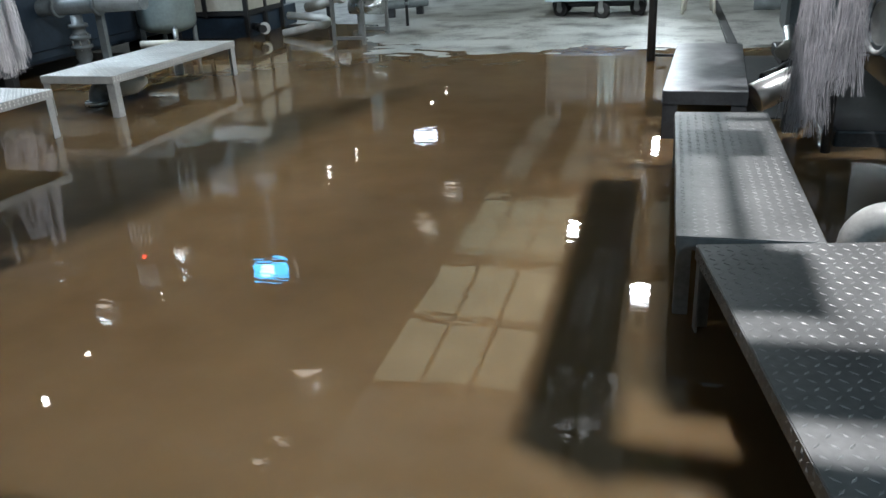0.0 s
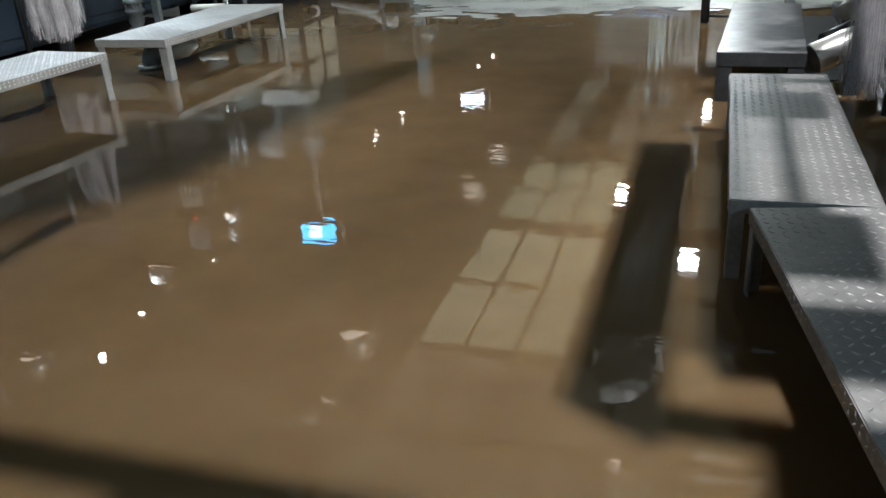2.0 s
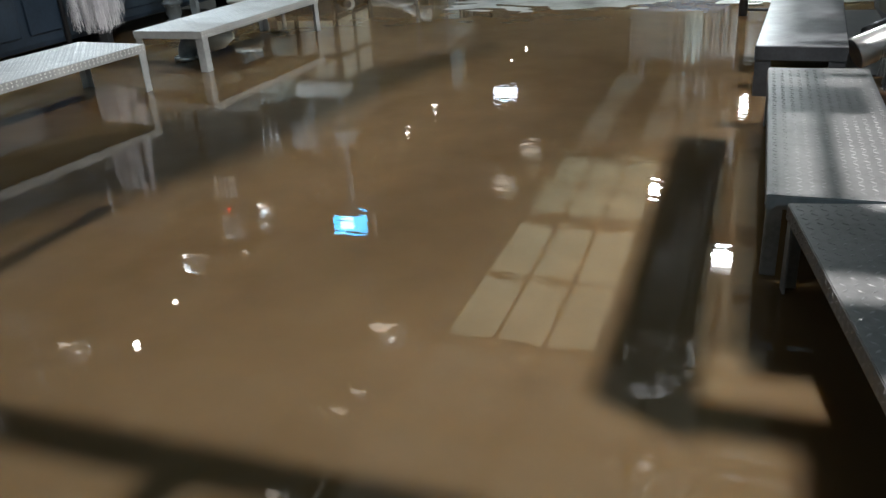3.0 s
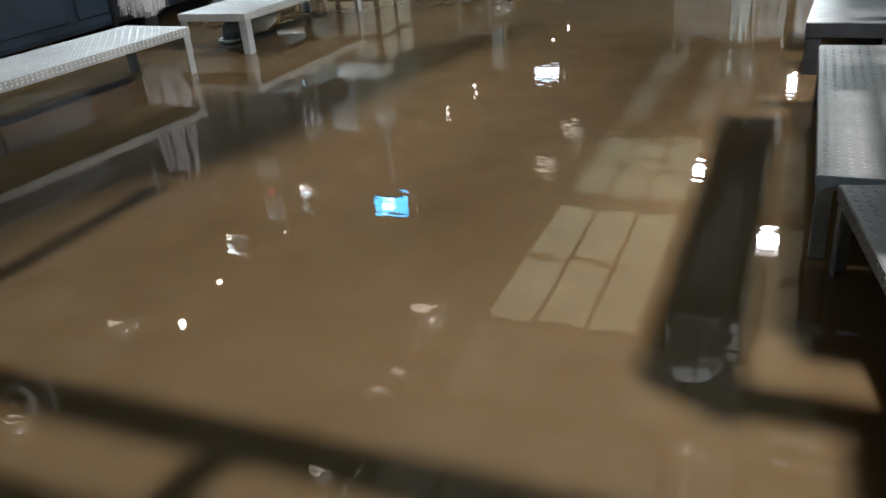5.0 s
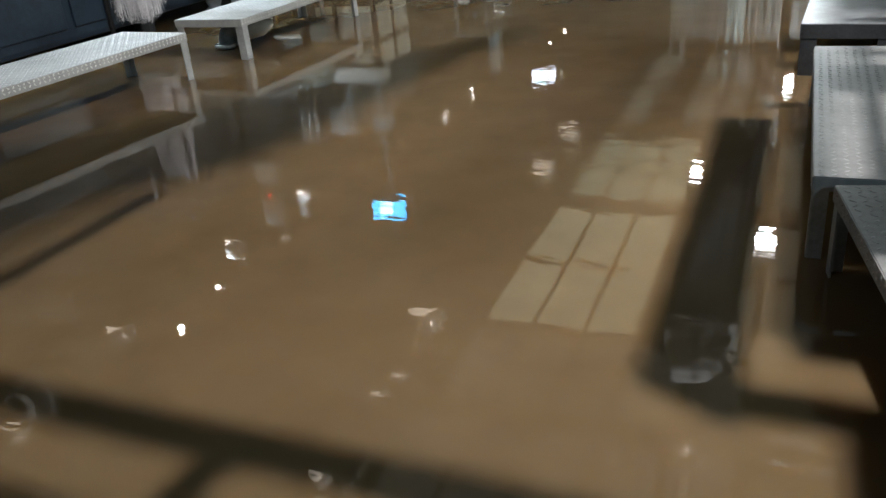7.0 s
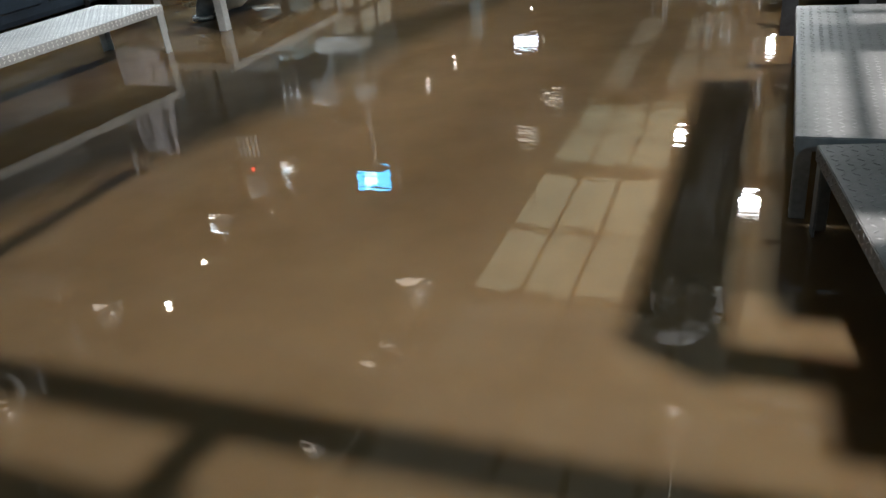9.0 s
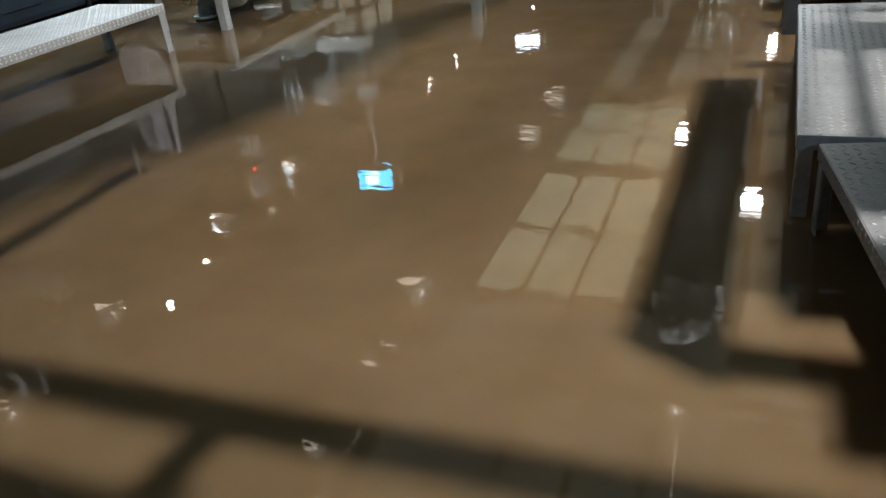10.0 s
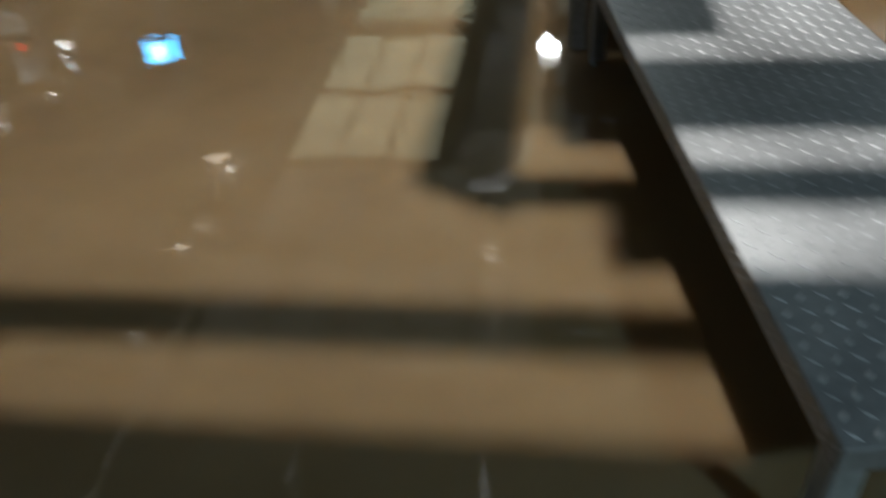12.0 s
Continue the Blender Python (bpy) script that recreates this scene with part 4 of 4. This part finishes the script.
part("drum", lathe(B(), (-0.3, 14.05, 0), [(0.05, 2.86), (0.14, 2.90), (0.15, 3.0), (0.15, 3.42), (0.12, 3.5), (0.03, 3.52)], 20), GREYPIPE, mani, "grey drum")
for x, z in ((-1.02, 2.7), (-0.78, 2.74), (-0.66, 2.72), (-0.12, 2.74)):
    part("drop_pipe", tube(B(), [(x, 14.0, z), (x + 0.01, 14.0, 3.3), (x, 14.0, ZC + 0.06)], 0.04, 8), DARK, mani)
for x, z in ((-1.02, 3.02), (-0.78, 2.95), (-0.66, 3.1)):
    part("hand_wheel", tube(B(), arc((x, 13.92, z), 0.10, 0, 360, (1, 0, 0), (0, 0, 1), 16), 0.024, 6), DARK, mani)
starter = thing("valve_rack", "dark valve bank hung by the pale column", "valves")
part("bar", box(B(), -1.02, -0.55, 13.6, 13.66, 1.78, 1.90, 0.01), DARK, starter)
for x in (-0.98, -0.84, -0.70, -0.58):
    part("stem", tube(B(), [(x, 13.62, 1.45), (x, 13.62, 2.45)], 0.016, 8), DARK, starter)
part("tank", lathe(B(), (-0.28, 13.7, 0), [(0.03, 1.62), (0.13, 1.70), (0.15, 1.85), (0.15, 2.15), (0.11, 2.28), (0.03, 2.32)], 20), DARK, starter, "dark rounded tank")
part("hanger", tube(B(), [(-0.78, 13.64, 1.88), (-0.78, 13.64, ZC + 0.06)], 0.02, 8), DARK, starter)
part("tank_hanger", tube(B(), [(-0.28, 13.7, 2.3), (-0.28, 13.7, ZC + 0.06)], 0.02, 8), DARK, starter)
part("tie", tube(B(), [(-0.56, 13.63, 1.84), (-0.28, 13.7, 1.9)], 0.02, 8), DARK, starter)

HOODS = [(-3.38, 7.04, 3.05, 1.05, 14), (-3.27, 5.62, 3.10, 0.5, -12), (-6.71, 8.11, 3.05, 0.85, 20), (-3.4, 13.42, 3.05, 1.1, 8), (-3.4, 11.77, 3.05, 1.1, -10),
         (-6.67, 5.82, 3.05, 0.9, 16), (-6.79, 10.09, 3.05, 0.8, -18), (-3.24, 4.44, 3.12, 0.5, 10), (-3.23, 6.0, 3.12, 0.5, -8), (-6.15, 3.95, 2.92, 0.6, 25),
         (-0.43, 5.62, 3.12, 0.4, 12)]


def bell_hood(x, y, z, size, lean, label):
    """A dim metal bell shade that hangs a little askew, with a loose cable."""
    e = thing("bell_lamp", label, "lamp", "dim bell lamps")
    m = Matrix.Translation((x, y, z)) @ pose(0, 0, 0, lean, lean * 0.6, 0)
    bm = lathe(B(), (0, 0, 0), [(0.02, 0.29), (0.08, 0.28), (0.14, 0.245), (0.175, 0.18), (0.19, 0.09), (0.19, 0.0), (0.185, 0.0), (0.18, 0.09), (0.13, 0.22), (0.05, 0.26)], 24)
    bmesh.ops.transform(bm, matrix=m @ Matrix.Scale(size, 4), verts=bm.verts)
    part("shade", bm, BELL, e)
    bm = lathe(B(), (0, 0, 0), [(0.01, 0.20), (0.035, 0.14), (0.05, 0.06), (0.035, -0.01), (0.005, -0.04)], 16)
    bmesh.ops.transform(bm, matrix=m @ Matrix.Scale(size, 4), verts=bm.verts)
    part("bulb", bm, WHITEPIPE, e, "unlit white bulb")
    # made-up glowing arc under the rim, for the bright crescent
    n = 12
    ring = [m @ (size * Vector((0.18 * math.cos(a), 0.18 * math.sin(a), -0.025))) for a in (radians(215 + 120 * i / n) for i in range(n + 1))]
    part("glint_arc", tube(B(), ring, [size * (0.008 + 0.026 * math.sin(math.pi * i / n) ** 2) for i in range(n + 1)], 8), GLINTARC, e, "glowing arc in place of a glint on the shade")
    top = m @ Vector((0, 0, 0.29 * size))
    part("cord", tube(B(), [top, top + Vector((0.02, 0, 0.3)), Vector((x, y, ZC + 0.06))], 0.007, 8), CREAM, e)
    part("loose_cable", tube(B(), [top + Vector((0.25 * math.sin(u * 0.5) * u / 6, 0.05 * u / 6 * math.cos(u), -0.10 * u * (6 - u) / 9 + 0.12 * u / 6)) for u in range(7)], 0.006, 6), ENAMEL, e)
    return e


for x, y, z, size, lean in HOODS:
    bell_hood(x, y, z, size, lean, "dull metal bell lamp with a glowing glint arc")
for y, low in ((7.26, 2.74), (6.02, 2.72)):
    w = thing("dangling_wire", "loose pale wire hanging beside the bell lamps", "wire", "dangling wires")
    part("strand", tube(B(), [(-3.89, y, low), (-3.90, y, low + 0.16), (-3.95, y + 0.01, low + 0.30), (-3.88, y, low + 0.46), (-3.80, y, low + 0.5), (-3.6, y, 3.9), (-3.58, y, ZC + 0.06)], [0.003, 0.005, 0.008, 0.013, 0.006, 0.004, 0.004], 7), ENAMEL, w)
wheel = thing("hand_wheel", "round hand wheel on the machine, rim whitened for light", "wheel")
part("disc", tube(B(), [(-5.9, 4.02, 2.57), (-5.9, 4.10, 2.57)], [0.24, 0.27], 24), GREYPVC, wheel, "grey round cover behind the wheel")
# rim in white, to stand in for lamp light falling on it
part("rim", tube(B(), arc((-5.9, 3.9, 2.57), 0.12, 0, 360, (1, 0, 0), (0, 0, 1), 28), 0.04, 10), ENAMEL, wheel)
part("hub", tube(B(), [(-5.9, 3.86, 2.57), (-5.9, 4.0, 2.57)], 0.07, 16), DARK, wheel)
part("shaft", tube(B(), [(-5.9, 4.0, 2.57), (-6.9, 4.3, 1.20)], 0.03, 10), DARK, wheel)
for k in range(4):
    a = math.pi / 4 + k * math.pi / 2
    part("spoke", tube(B(), [(-5.9, 3.9, 2.57), (-5.9 + 0.115 * math.cos(a), 3.9, 2.57 + 0.115 * math.sin(a))], 0.012, 8), GALV, wheel)
conduit = thing("conduit", "thin pale conduit along the ceiling", "conduit")
part("run", tube(B(), [(-3.42, 3.0, 3.9), (-3.42, 20.0, 3.9)], 0.014, 8), CREAM, conduit)
part("branch", tube(B(), [(-7.0, 13.9, 3.4), (-5.9, 13.43, 3.4), (-4.13, 12.78, 3.4), (-3.5, 12.5, 3.44)], 0.025, 8), ENAMEL, conduit)
part("branch", tube(B(), [(-6.96, 10.07, 3.3), (-5.32, 8.54, 3.3), (-4.14, 8.18, 3.3), (-3.45, 7.3, 3.36)], 0.022, 8), ENAMEL, conduit)
part("branch", tube(B(), [(-6.6, 6.15, 3.3), (-5.2, 5.94, 3.3), (-3.42, 5.72, 3.3)], 0.010, 8), ENAMEL, conduit)
for y in (4.0, 9.0, 15.0):
    part("clip", tube(B(), [(-3.42, y, 3.9), (-3.42, y, ZC + 0.06)], 0.008, 6), DARK, conduit)


# dark duct along the aisle, with a flanged end and two cloth bags
duct = thing("ceiling_duct", "long dark duct hung along the aisle", "duct")
part("trunk", box(B(), -0.80, -0.20, 7.45, 13.3, 3.0, 3.3, 0.05), DULLBLACK, duct)
for x in (-0.66, -0.50, -0.34):
    part("seam", box(B(), x - 0.012, x + 0.012, 7.5, 13.25, 2.975, 2.998, 0.004), RUBBER, duct)
part("end_flange", box(B(), -0.86, -0.14, 7.36, 7.42, 2.97, 3.33, 0.008), LEG, duct, "paler flange at the end")
for x, k in ((-0.62, -1), (-0.38, 1)):
    bm = tube(B(), [(x - k * 0.05 * u * u, 7.36 - 0.92 * u, 3.10 - 0.07 * u) for u in (i / 16 for i in range(17))], [0.16 * math.sqrt(max(0.03, 1 - (i / 16) ** 4)) for i in range(17)], 26)
    for v in bm.verts:
        c = Vector((x, v.co.y, 3.06))
        v.co = c + (v.co - c) * (1 + 0.30 * noise.noise(v.co * 9) + 0.18 * noise.noise(v.co * 23))
    part("bag", bm, BAG, duct, "crumpled grey plastic filter bag")
for y in (8.0, 10.4, 12.8):
    part("hanger", tube(B(), [(-0.5, y, 3.3), (-0.5, y, ZC + 0.06)], 0.01, 8), DARK, duct)
